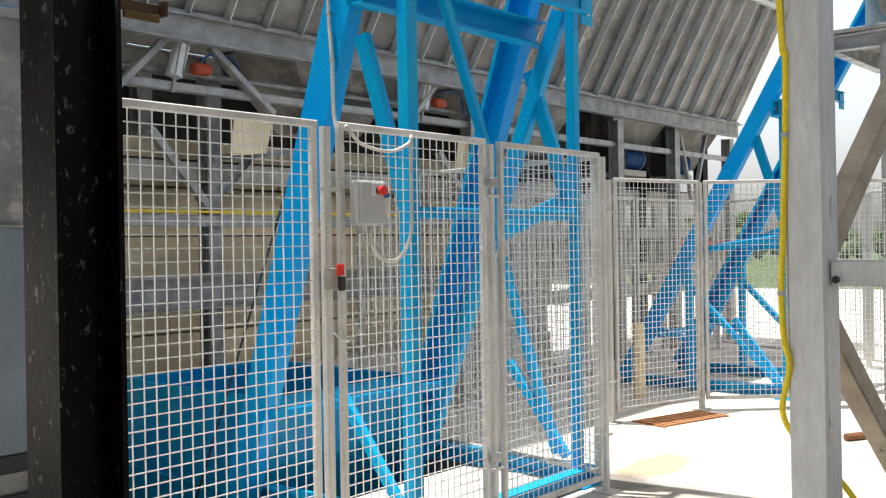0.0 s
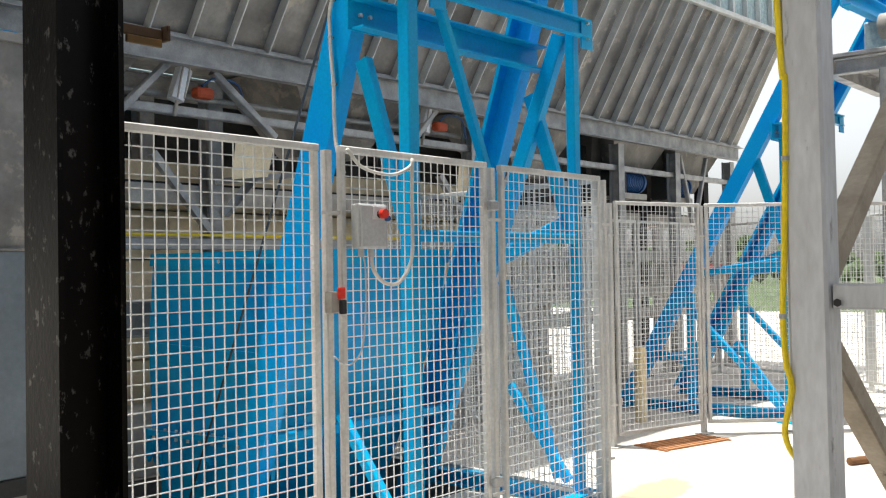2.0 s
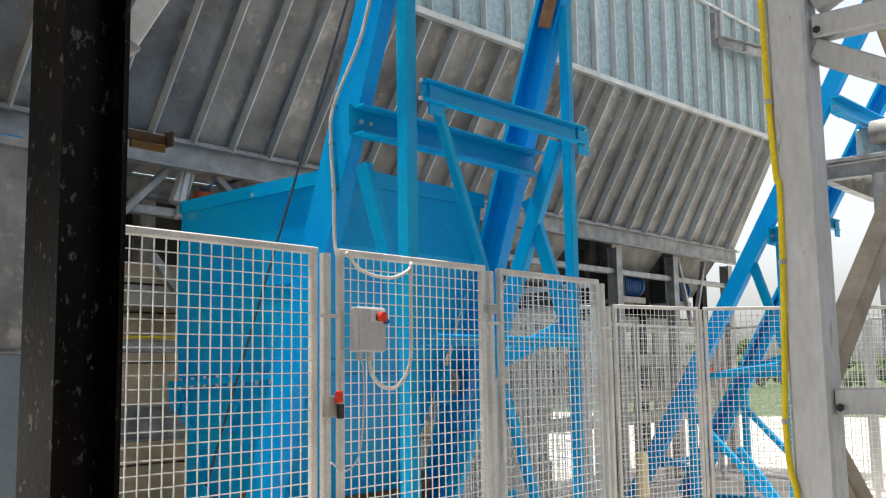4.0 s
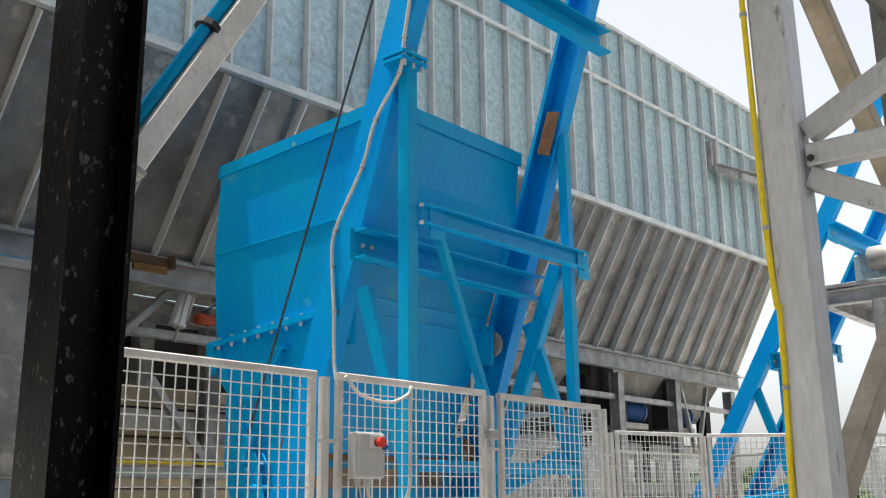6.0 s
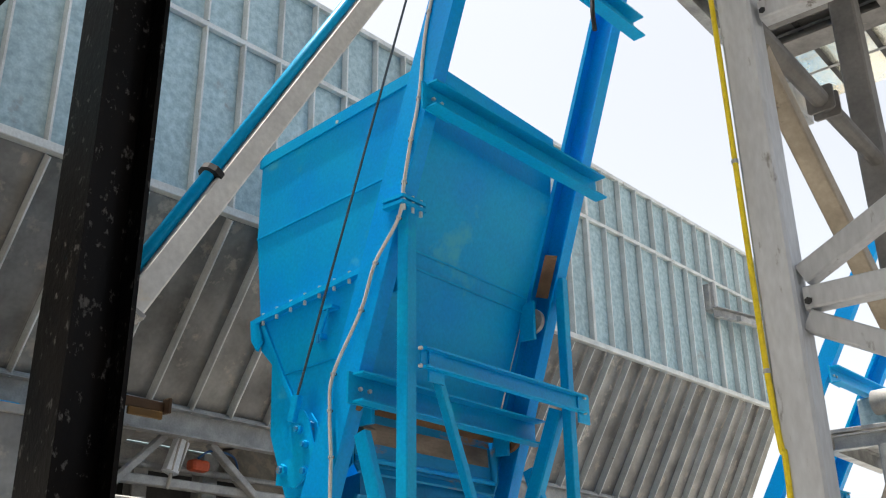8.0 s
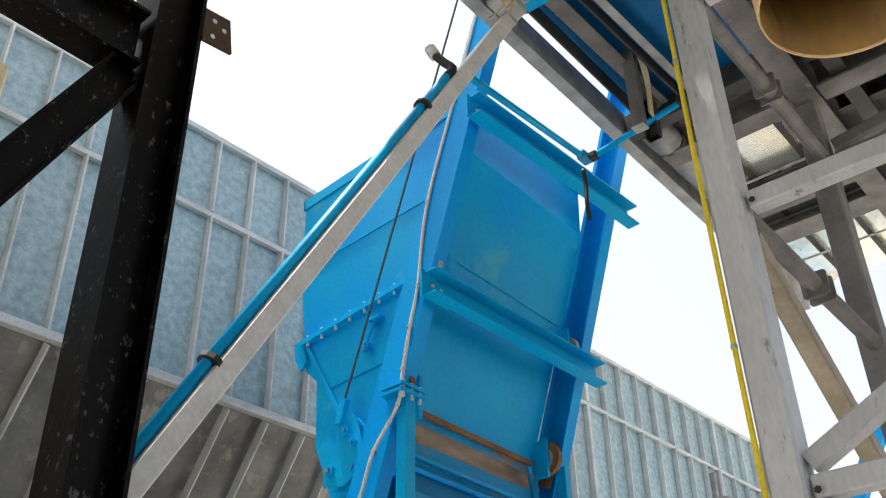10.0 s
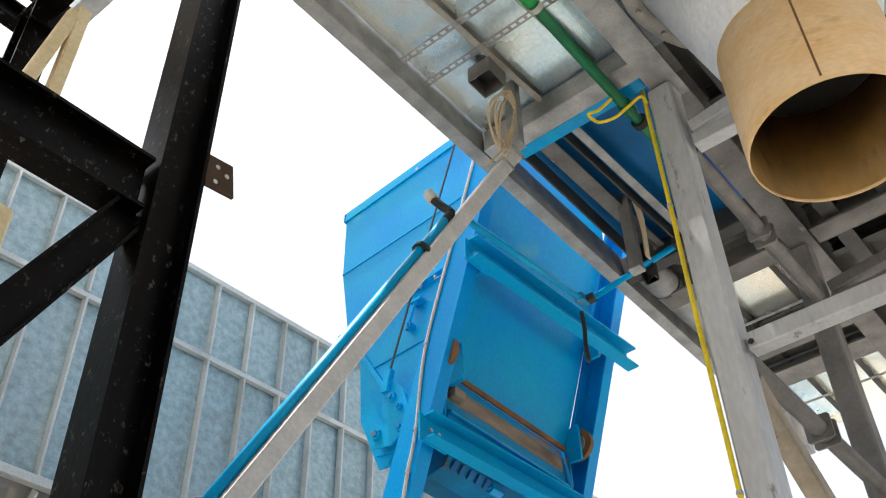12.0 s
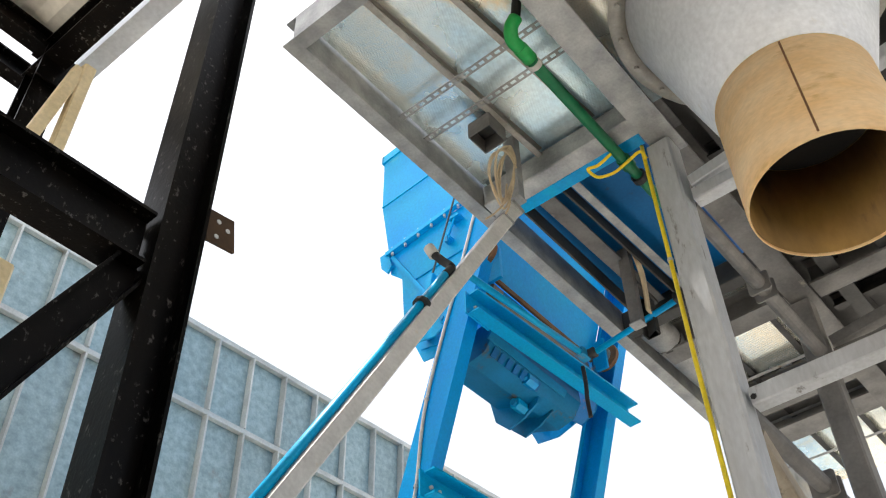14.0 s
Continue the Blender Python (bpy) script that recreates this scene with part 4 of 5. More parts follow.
    # hangers and the bent plate at the edge
    for x, y, low in ((2.955, 1.90, 5.29), (4.11, 1.90, 5.19)):
        put("hanger", chan(0.05, 0.07, 0.006), (x, y, z + 0.078), (x, y, low), GALV if x < 3 else GRIMY_SHADED, (0, 1, 0))
        put("hanger_foot", rect(0.07, 0.08, 0.05), (x + 0.025, y, low), (x + 0.025, y, low - 0.008), GALV, (0, 1, 0))
    put("hanger", chan(-0.05, 0.09, 0.006), (4.46, 1.96, z - 0.08), (4.46, 1.96, 5.33), DARKSTEEL, (0, 1, 0))
    put("hanger_bar", rect(0.05, 0.03), (4.15, 1.93, z - 0.09), (4.50, 1.93, z - 0.09), DARKSTEEL)
    # open-ended square bracket box under the joist
    for x, y, w, h in ((2.70, 1.91, 0.006, 0.14), (2.84, 1.91, 0.006, 0.14), (2.77, 1.843, 0.134, 0.006), (2.77, 1.977, 0.134, 0.006)):
        put("bracket_wall", rect(w, h, 0.02), (x, y, z - 0.10), (x, y, z + 0.008), GRIMY_SHADED, (0, 1, 0))
    put("bracket_top", rect(0.14, 0.14, 0.02), (2.77, 1.91, z + 0.010), (2.77, 1.91, z + 0.016), DARKSTEEL, (0, 1, 0))


platform()


def mixer():
    m = thing("concrete_mixer", "blue mixer pan, darkened for shade, seen from below through the platform", "mixer", (4.2, 0.9, 5.8))
    off = Matrix.Translation((-4.2, -0.9, -5.8))
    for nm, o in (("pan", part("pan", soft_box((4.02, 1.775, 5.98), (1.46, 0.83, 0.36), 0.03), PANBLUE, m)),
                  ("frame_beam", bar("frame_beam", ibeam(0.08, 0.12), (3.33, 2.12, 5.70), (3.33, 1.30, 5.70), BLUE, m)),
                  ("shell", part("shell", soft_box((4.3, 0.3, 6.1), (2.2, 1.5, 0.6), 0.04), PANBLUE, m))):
        o.matrix_basis = off


mixer()


def prop():
    """The sloping galvanised prop with a blue pipe strapped to it."""
    e = thing("support_prop", "galvanised square tube prop from the frame up to the platform", "prop", (1.36, 2.2, 2.4))
    off = Matrix.Translation((-1.36, -2.2, -2.4))
    a, b = Vector((1.38, 2.22, 2.365)), Vector((2.985, 1.930, 5.24))
    o = bar("tube", rect(0.072, 0.072, 0.08), a, b, PROP, e)
    o.matrix_basis = off
    w = (b - a).normalized()
    u = Vector((-w.z, 0, w.x))
    for nm, c0, c1 in (("end_plate", b - w * 0.02, b + w * 0.01), ("weld_collar", b - w * 0.16, b - w * 0.15), ("end_plate", a, a + w * 0.012)):
        o = bar(nm, rect(0.085, 0.085, 0.05), c0, c1, GALV, e)
        o.matrix_basis = off
    p = thing("water_pipe", "blue painted pipe strapped along the galvanised prop", "pipe", tuple(a + u * 0.09))
    pa, pb = a + u * 0.057, a + u * 0.057 + w * ((b - a).length * 0.738)
    offp = Matrix.Translation(-(a + u * 0.09))
    q = part("pipe", tube(bmesh.new(), [pa, pb], 0.019, 12), BLUE, p, smooth=True)
    q.matrix_basis = offp
    for f in (0.154, 0.648):
        c = a + (b - a) * f + u * 0.05
        q = part("strap", tube(bmesh.new(), [c - w * 0.010, c + w * 0.010], 0.040, 10), RUBBER, p, "black strap")
        q.matrix_basis = offp
    q = part("elbow", tube(bmesh.new(), curve_points([pb - w * 0.02, pb + w * 0.06, pb + w * 0.11 + Vector((-0.03, 0.05, 0.02)), pb + w * 0.10 + Vector((-0.05, 0.09, 0.09))]), 0.020, 10), RUBBER, p, "black elbow fitting", smooth=True)
    q.matrix_basis = offp
    q = part("wrapping", tube(bmesh.new(), [pb + w * 0.10 + Vector((-0.045, 0.08, 0.07)), pb + w * 0.10 + Vector((-0.06, 0.10, 0.12))], 0.027, 10), PLASTIC, p, "pale tape wrapping", smooth=True)
    q.matrix_basis = offp


prop()


def chute():
    c = thing("discharge_chute", "galvanised cone with tan rubber discharge sleeve overhead", "chute", (2.873, 0.439, 4.2))

    def ring(bm, r, z, n=48, dx=0.0, dy=0.0):
        return [bm.verts.new((dx + r * math.cos(2 * math.pi * i / n), dy + r * math.sin(2 * math.pi * i / n), z)) for i in range(n)]

    def shell(name, rows, mat, lab=""):
        bm = bmesh.new()
        R = [ring(bm, *r) for r in rows]
        for a, b in zip(R, R[1:]):
            for i in range(len(a)):
                bm.faces.new((a[i], a[(i + 1) % 48], b[(i + 1) % 48], b[i]))
        for i in range(48):
            bm.faces.new((R[-1][i], R[-1][(i + 1) % 48], R[0][(i + 1) % 48], R[0][i]))
        o = part(name, bm, mat, c, lab, smooth=True)
        return o
    shell("sleeve", [(0.322, 0.0), (0.326, 0.02), (0.327, 0.575), (0.321, 0.575), (0.319, 0.02), (0.317, 0.0)], TAN, "tan rubber sleeve, stained and creased")
    # added inner shell, its darker colour holds the sleeve's inside shade
    shell("liner", [(0.3165, 0.012), (0.3165, 0.50), (0.3135, 0.50), (0.3135, 0.012)], LINER, "stained amber inside of the sleeve, darkened for its shade")
    shell("cone", [(0.3265, 0.577), (0.329, 0.58), (0.58, 1.38), (0.576, 1.38), (0.320, 0.585), (0.320, 0.577)], BRIGHT, "galvanised cone")
    shell("flange", [(0.58, 1.375), (0.66, 1.375), (0.66, 1.395), (0.58, 1.395)], BARE, "drilled steel flange")
    # black disc painted in for the unlit throat
    part("throat", extrude(bmesh.new(), disc(0.312, 32), (0, 0, 0.50), (0, 0, 0.52)), RUBBER, c, "black disc for the shaded throat of the chute")
    part("cap", extrude(bmesh.new(), disc(0.57, 32), (0, 0, 1.382), (0, 0, 1.394)), RUST, c)
    for i in range(20):
        a = 2 * math.pi * i / 20
        bolt("bolt", (0.62 * math.cos(a), 0.62 * math.sin(a), 1.355), (0, 0, 1), c, BARE, 0.014, 0.03)
    part("sleeve_seam", extrude(bmesh.new(), rect(0.008, 0.005), (-0.3175, -0.078, 0.02), (-0.3185, -0.078, 0.565), (1, 0, 0)), RUST, c, "stitched brown seam")


chute()


# ---- black frame beside the camera ----
def black_frame():
    e = thing("black_steel_frame", "black painted rolled-steel column with beam and knee brace", "steel frame", (1.26, 2.15, 0))
    off = Matrix.Translation((-1.26, -2.15, 0))

    def put(name, prof, p, q, mat=BLACK, up=(0, 0, 1), lab=""):
        o = bar(name, prof, p, q, mat, e, up, lab)
        o.matrix_basis = off
        return o
    put("column", [(b, a) for a, b in ibeam(0.15, 0.17, 0.010)], (1.235, 2.15, 0.02), (1.235, 2.15, 7.4), BLACK, (0, 1, 0))
    put("base_plate", rect(0.32, 0.3, 0.04), (1.26, 2.15, 0), (1.26, 2.15, 0.02), BLACK, (0, 1, 0))
    put("beam", ibeam(0.12, 0.22, 0.010), (1.14, 2.15, 3.75), (-1.9, 2.25, 3.75))
    put("knee_brace", ibeam(0.09, 0.12, 0.008), (1.13, 2.15, 3.66), (0.60, 2.15, 2.58))
    put("bracket", rect(0.012, 0.14, 0.03), (1.325, 2.10, 3.965), (1.445, 2.10, 3.985), AMBER, (0, 0, 1), "rusty drilled bracket plate")
    for x, z in ((1.370, 4.00), (1.412, 3.985), (1.370, 3.93)):
        o = bolt("hole", (x, 2.092, z), (0, -1, 0), e, WHITEWALL, 0.010, 0.003)
        o.matrix_basis = off


black_frame()


block_wall()


# ---- gate fittings ----
def switch_box():
    e = thing("switch_box", "grey plastic switch box with a red stop button on the gate", "switch box", (3.045, 3.075, 1.605))
    w, h = 0.172, 0.195
    part("enclosure", soft_box((w / 2, -0.045, h / 2), (w, 0.05, h), 0.008), BOXGREY, e)
    lid = part("lid", soft_box((w / 2, -0.074, h / 2), (w - 0.012, 0.012, h - 0.012), 0.004), BOXGREY, e)
    x, z = 0.112, 0.155
    part("label_plate", soft_box((x, -0.082, z), (0.085, 0.004, 0.055), 0.0015), WHITEWALL, lid, "white label plate")
    part("button_collar", extrude(bmesh.new(), disc(0.018, 20), (x, -0.083, z - 0.004), (x, -0.098, z - 0.004)), RUBBER, lid)
    part("stop_button", extrude(bmesh.new(), disc(0.021, 24), (x, -0.098, z - 0.004), (x, -0.120, z - 0.004)), RED, lid, "red mushroom stop button")
    part("indicator", extrude(bmesh.new(), disc(0.012, 16), (x + 0.042, -0.083, z - 0.022), (x + 0.042, -0.10, z - 0.022)), MOTORBLUE, lid)
    for gx in (0.25, 0.62):
        part("cable_gland", extrude(bmesh.new(), disc(0.014, 10), (w * gx, -0.035, 0.0), (w * gx, -0.035, -0.035)), BOXGREY, e)


switch_box()
tagged(cord("gate_cable", [(3.031, 3.060, 2.037), (3.126, 3.060, 1.963), (3.308, 3.060, 1.942), (3.431, 3.060, 1.984), (3.456, 3.060, 2.025)], 0.008, PLASTIC), "pale plastic conduit looped along the gate top", "cable")
tagged(cord("switch_cable", [(3.450, 3.055, 2.024), (3.443, 3.055, 1.867), (3.443, 3.055, 1.710), (3.431, 3.055, 1.553), (3.348, 3.055, 1.456), (3.254, 3.055, 1.453), (3.182, 3.055, 1.509), (3.166, 3.055, 1.592)], 0.009, PLASTIC), "pale plastic conduit hanging in a loop below the switch box", "cable")
tagged(cord("earth_cable", [(3.118, 3.060, 1.584), (3.134, 3.060, 1.505), (3.129, 3.060, 1.307), (3.101, 3.060, 1.160), (3.020, 3.060, 1.105), (2.937, 3.060, 1.148)], 0.004, BOXGREY), "thin grey cable hanging on the gate", "cable")


def latch():
    e = thing("gate_latch", "steel gate latch with red key and dark padlock", "latch", (2.926, 3.050, 1.388))
    part("body", soft_box((0.0, 0.0, -0.01), (0.06, 0.04, 0.09), 0.005), BARE, e)
    part("key", soft_box((0.02, -0.03, 0.03), (0.035, 0.02, 0.05), 0.006), RED, e, "red key")
    part("padlock", soft_box((0.03, -0.028, -0.03), (0.03, 0.02, 0.06), 0.004), RUBBER, e)
    part("stub", soft_box((0.028, -0.028, -0.08), (0.026, 0.02, 0.022), 0.004), PLASTIC, e)


latch()
for z in (0.42, 1.83):
    part("hinge", soft_box((1.055, -0.04, z), (0.07, 0.03, 0.05), 0.006), GALV, GATE)
CONDUIT = [(3.69, 2.55, 6.75), (3.69, 2.86, 5.79), (3.69, 3.12, 5.0), (3.69, 3.20, 4.45), (3.68, 3.25, 4.2), (3.68, 3.30, 3.95), (3.67, 3.33, 3.74), (3.67, 3.50, 3.52), (3.67, 3.60, 3.27), (3.67, 3.80, 2.95), (3.67, 3.82, 2.75), (3.67, 3.80, 2.5), (3.67, 3.79, 2.2), (3.66, 3.72, 2.02)]
RAIL_CONDUIT = thing("rail_conduit", "grey flexible conduit tied along the hoist rail", "cable", CONDUIT[-1])
cord("conduit", [tuple(Vector(p) - Vector(CONDUIT[-1])) for p in CONDUIT], 0.0105, PLASTIC, RAIL_CONDUIT)
for p, q in list(zip(CONDUIT, CONDUIT[1:]))[1:-1]:
    c, w = Vector(p) - Vector(CONDUIT[-1]), (Vector(q) - Vector(p)).normalized()
    part("cable_tie", tube(bmesh.new(), [c - w * 0.006, c + w * 0.006], 0.015, 8), BOXGREY, RAIL_CONDUIT, "grey cable tie")
    part("tie_block", box(bmesh.new(), c + Vector((0.014, 0.012, 0)), (0.018, 0.03, 0.012)), RUBBER, RAIL_CONDUIT)

# ---- hoses, pipes and cables overhead ----
def overhead_lines():
    h = thing("yellow_hose", "yellow plastic hose running down the tower column", "hose", group="yellow hoses")
    cord("hose_line", [(3.343, 1.314, 5.60), (3.344, 1.312, 5.2), (3.346, 1.309, 4.76), (3.348, 1.308, 4.2), (3.351, 1.304, 3.77), (3.354, 1.300, 3.27), (3.358, 1.296, 2.80), (3.360, 1.291, 2.44), (3.363, 1.279, 2.17), (3.363, 1.270, 2.14), (3.363, 1.274, 1.87), (3.363, 1.285, 1.56), (3.363, 1.294, 1.33), (3.363, 1.287, 1.18), (3.363, 1.270, 1.08), (3.40, 1.31, 0.92), (3.50, 1.29, 0.80), (3.56, 1.18, 0.68), (3.55, 1.07, 0.52), (3.52, 1.03, 0.3), (3.48, 1.0, 0.02)], 0.011, YELLOW, h)
    for p in ((3.346, 1.309, 4.76), (3.354, 1.300, 3.27), (3.360, 1.291, 2.44), (3.363, 1.274, 1.873), (3.363, 1.294, 1.333)):
        part("cable_tie", tube(bmesh.new(), [(p[0], p[1], p[2] - 0.008), (p[0], p[1], p[2] + 0.008)], 0.0145, 10), BOXGREY, h, "grey cable tie")
    h = thing("yellow_hose", "yellow plastic hose running down the tower column", "hose", group="yellow hoses")
    cord("hose_line", [(5.17, 1.30, 5.6), (5.17, 1.29, 4.4), (5.17, 1.30, 3.2), (5.17, 1.29, 2.0), (5.17, 1.27, 0.05)], 0.011, YELLOW, h)
    for p in ((5.17, 1.29, 4.4), (5.17, 1.30, 3.2)):
        part("cable_tie", tube(bmesh.new(), [(p[0], p[1], p[2] - 0.008), (p[0], p[1], p[2] + 0.008)], 0.0145, 10), BOXGREY, h, "grey cable tie")
    h = cord("yellow_cable_loop", [(3.20, 1.43, 5.50), (3.19, 1.51, 5.46), (3.17, 1.56, 5.45), (3.21, 1.56, 5.44), (3.25, 1.54, 5.44), (3.28, 1.47, 5.45), (3.27, 1.38, 5.46), (3.27, 1.30, 5.48), (3.31, 1.29, 5.45)], 0.009, YELLOW)
    tagged(h, "yellow cable looped under the platform beam", "cable")
    g = thing("green_pipe", "dark green water pipe under the platform", "pipe", (2.33, 1.42, 5.55))
    part("pipe", tube(bmesh.new(), [(0.08, 0, 0), (1.62, 0, 0)], 0.030, 14), GREEN, g, smooth=True)
    part("socket", tube(bmesh.new(), [(0.98, 0, 0), (1.05, 0, 0)], 0.040, 14), GREEN, g, smooth=True)
    part("elbow", tube(bmesh.new(), curve_points([(0.06, 0, -0.002), (0.0, 0, 0.0), (-0.03, -0.02, 0.05), (-0.03, -0.05, 0.10)]), 0.035, 14), LIME, g, "bright green elbow", smooth=True)
    part("coupling", tube(bmesh.new(), [(0.06, 0, 0), (0.15, 0, 0)], 0.038, 14), LIME, g, "bright green coupling", smooth=True)
    part("coupling_ring", tube(bmesh.new(), [(0.17, 0, 0), (0.20, 0, 0)], 0.036, 14), PLASTIC, g)
    part("riser", tube(bmesh.new(), [(-0.03, -0.05, 0.10), (-0.06, -0.09, 0.2)], 0.024, 12), RUBBER, g)
    part("clamp", tube(bmesh.new(), [(1.13, 0, 0), (1.17, 0, 0)], 0.045, 12), RUBBER, g)
    coil = thing("cable_coil", "beige cable coiled round the platform hanger", "cable", (2.955, 1.90, 5.45))
    rnd = random.Random(3)
    for k in range(6):
        w, d, h, g = rnd.uniform(0.07, 0.20), rnd.uniform(-0.03, 0.02), rnd.uniform(0.04, 0.13), rnd.uniform(-0.05, 0.05)
        part("turn", tube(bmesh.new(), curve_points([(-0.01, -0.04, h), (-0.05 - w * 0.3, -0.05 + d * 0.3, h + 0.01), (-0.04 - w, -0.03 + d, -0.03 + g), (-0.05 - w * 0.9, d, -0.17 + g), (-0.09, 0.01, -0.27 + g),
                                                     (-0.05 - w * 0.1, -0.04, -0.15 + g), (-0.04, -0.045, 0.0), (-0.01, -0.04, h)]), 0.0058, 6), BEIGE, coil, smooth=True)
    part("tail", tube(bmesh.new(), curve_points([(-0.10, -0.03, -0.16), (-0.12, -0.02, -0.30), (-0.17, 0.0, -0.40), (-0.22, 0.03, -0.47)]), 0.0055, 6), BEIGE, coil, smooth=True)
    part("tail", tube(bmesh.new(), curve_points([(-0.08, -0.03, -0.20), (-0.09, -0.03, -0.30), (-0.13, -0.03, -0.40)]), 0.0055, 6), BEIGE, coil, smooth=True)
    bundle = thing("cable_bundle", "beige cables bundled beside the platform hanger", "cable", (4.20, 1.86, 5.55), group="bundled cables")
    for k in range(7):
        d = rnd.uniform(-0.03, 0.03)
        part("strand", tube(bmesh.new(), curve_points([(-0.06 + d * 0.5, -0.02, 0.18), (-0.03 + d, -0.03, 0.06), (0.0 + d * 1.2, -0.02 + d * 0.3, -0.08), (0.03 + d * 0.6, 0.0, -0.20), (0.08 + d * 0.3, 0.015, -0.19)]), 0.009, 6), BEIGE, bundle, smooth=True)
    r = thing("blue_tie_rod", "thin blue tie rod clamped to the hoist cross beam", "tie rod", (3.27, 2.45, 5.3), group="blue tie rods")
    part("rod", tube(bmesh.new(), [(-0.06, 0.0, -0.008), (1.16, 0.0, 0.135)], 0.021, 10), BLUE, r, smooth=True)
    part("clamp", soft_box((1.17, 0, 0.137), (0.10, 0.06, 0.06), 0.01), RUSTY, r)
    r = thing("blue_tie_rod", "thin blue tie rod clamped to the hoist cross beam", "tie rod", (4.48, 2.42, 5.44), group="blue tie rods")
    part("rod", tube(bmesh.new(), [(0.0, 0.0, 0.0), (-0.10, -0.78, 0.02)], 0.020, 10), BLUE, r, smooth=True)
    part("clamp", soft_box((-0.01, 0, 0.0), (0.06, 0.10, 0.05), 0.01), RUBBER, r)
    part("end_clamp", soft_box((-0.10, -0.72, 0.02), (0.06, 0.10, 0.06), 0.01), RUBBER, r)
    c = cord("hanging_strap", [(4.50, 2.50, 5.40), (4.51, 2.50, 5.28), (4.50, 2.50, 5.14), (4.51, 2.50, 5.02)], 0.014, RUBBER)
    tagged(c, "dark rubber strap end hanging from the cross beam", "strap")


overhead_lines()


# ---- under the bins ----
def feeders():
    for x, z in ((4.60, 2.90), (7.42, 2.92)):
        e = thing("gate_actuator", "silver pneumatic cylinder with orange valve under the bins", "actuator", (x, 6.27, z), group="gate actuators")
        part("cylinder", extrude(bmesh.new(), rect(0.11, 0.11, 0.2), (-0.18, 0, -0.10), (-0.10, 0.0, 0.14), (0, 1, 0)), BRIGHT, e)
        for k in (-0.03, 0.03):
            part("tie_bolt", tube(bmesh.new(), [(-0.17 + k, -0.055, -0.09), (-0.11 + k, -0.055, 0.17)], 0.008, 6), BARE, e)
        part("valve", soft_box((0.07, 0, -0.02), (0.17, 0.10, 0.09), 0.03), ACTUATOR, e, "orange valve body")
        part("piston_rod", tube(bmesh.new(), [(-0.16, 0, -0.08), (-0.19, 0, -0.22)], 0.014, 8), BARE, e)
        part("air_line", tube(bmesh.new(), curve_points([(0.04, -0.03, 0.03), (0.16, -0.03, 0.10), (0.38, -0.03, 0.08), (0.46, -0.02, -0.10)]), 0.009, 6), MOTORBLUE, e, smooth=True)
        part("plate", slab(bmesh.new(), [(0.40, -0.36), (0.80, -0.30), (0.72, -0.62), (0.36, -0.66)], 1, 0.02, 0.03), BLOCK, e)
    for x in (11.6, 12.95):
        e = thing("feeder_motor", "dark blue finned electric motor under the bins", "motor", (x, 6.5, 2.60), group="feeder motors")
        part("housing", tube(bmesh.new(), [(-0.22, 0, 0), (0.20, 0, 0)], 0.13, 20), MOTORBLUE, e, smooth=True)
        part("fan_cover", tube(bmesh.new(), [(0.20, 0, 0), (0.26, 0, 0)], 0.145, 20), MOTORBLUE, e, smooth=True)
        for k in range(8):
            part("fin", tube(bmesh.new(), [(-0.18 + k * 0.045, 0, 0), (-0.165 + k * 0.045, 0, 0)], 0.142, 16), MOTORBLUE, e)
        part("terminal_box", soft_box((-0.02, -0.05, 0.15), (0.14, 0.14, 0.08), 0.01), MOTORBLUE, e)
        part("gearbox", soft_box((-0.36, 0, -0.03), (0.26, 0.26, 0.34), 0.03), RUBBER, e)
        part("foot", soft_box((-0.1, 0, -0.2), (0.7, 0.3, 0.08), 0.01), BARE, e)
    c = thing("belt_conveyor", "dark rubber belt conveyor running under the bins", "conveyor", (6, 6.95, 0))
    part("belt", box(bmesh.new(), (3.2, 0, 2.20), (10.0, 0.62, 0.05)), RUBBER, c, "black rubber belt")
    part("side_frame", box(bmesh.new(), (3.2, -0.36, 2.12), (10.0, 0.05, 0.16)), BARE, c)
    part("side_frame", box(bmesh.new(), (3.2, 0.36, 2.12), (10.0, 0.05, 0.16)), BARE, c)
    for k in range(9):
        part("roller", tube(bmesh.new(), [(-1.3 + k * 1.1, -0.34, 2.12), (-1.3 + k * 1.1, 0.34, 2.12)], 0.05, 10), BARE, c, smooth=True)
    for x in (10.57, 12.12, 14.05):
        o = thing("dark_stanchion", "dark painted steel stanchion beside the bin column", "stanchion", (x, 6.62, 0), group="dark stanchions")
        part("shaft", extrude(bmesh.new(), ibeam(0.16, 0.16), (0, 0, 0.015), (0, 0, 3.0), (0, 1, 0)), BLACK, o)
        part("base_plate", extrude(bmesh.new(), rect(0.26, 0.26), (0, 0, 0), (0, 0, 0.015), (0, 1, 0)), BLACK, o)
    for x in (9.95, 11.5, 13.2):
        o = thing("feed_hopper", "grey steel feed hopper hanging under the bins", "hopper", (x, 7.0, 2.4), group="feed hoppers")
        bm = bmesh.new()
        a = [bm.verts.new(p) for p in ((-0.6, -0.4, 0.8), (0.6, -0.4, 0.8), (0.6, 0.4, 0.8), (-0.6, 0.4, 0.8))]
        d = [bm.verts.new(p) for p in ((-0.35, -0.2, 0), (0.35, -0.2, 0), (0.35, 0.2, 0), (-0.35, 0.2, 0))]
        for i in range(4):
            bm.faces.new((a[i], a[(i + 1) % 4], d[(i + 1) % 4], d[i]))
        bm.faces.new(a), bm.faces.new(d[::-1])
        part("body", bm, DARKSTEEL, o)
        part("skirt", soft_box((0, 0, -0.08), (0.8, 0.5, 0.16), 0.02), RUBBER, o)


feeders()


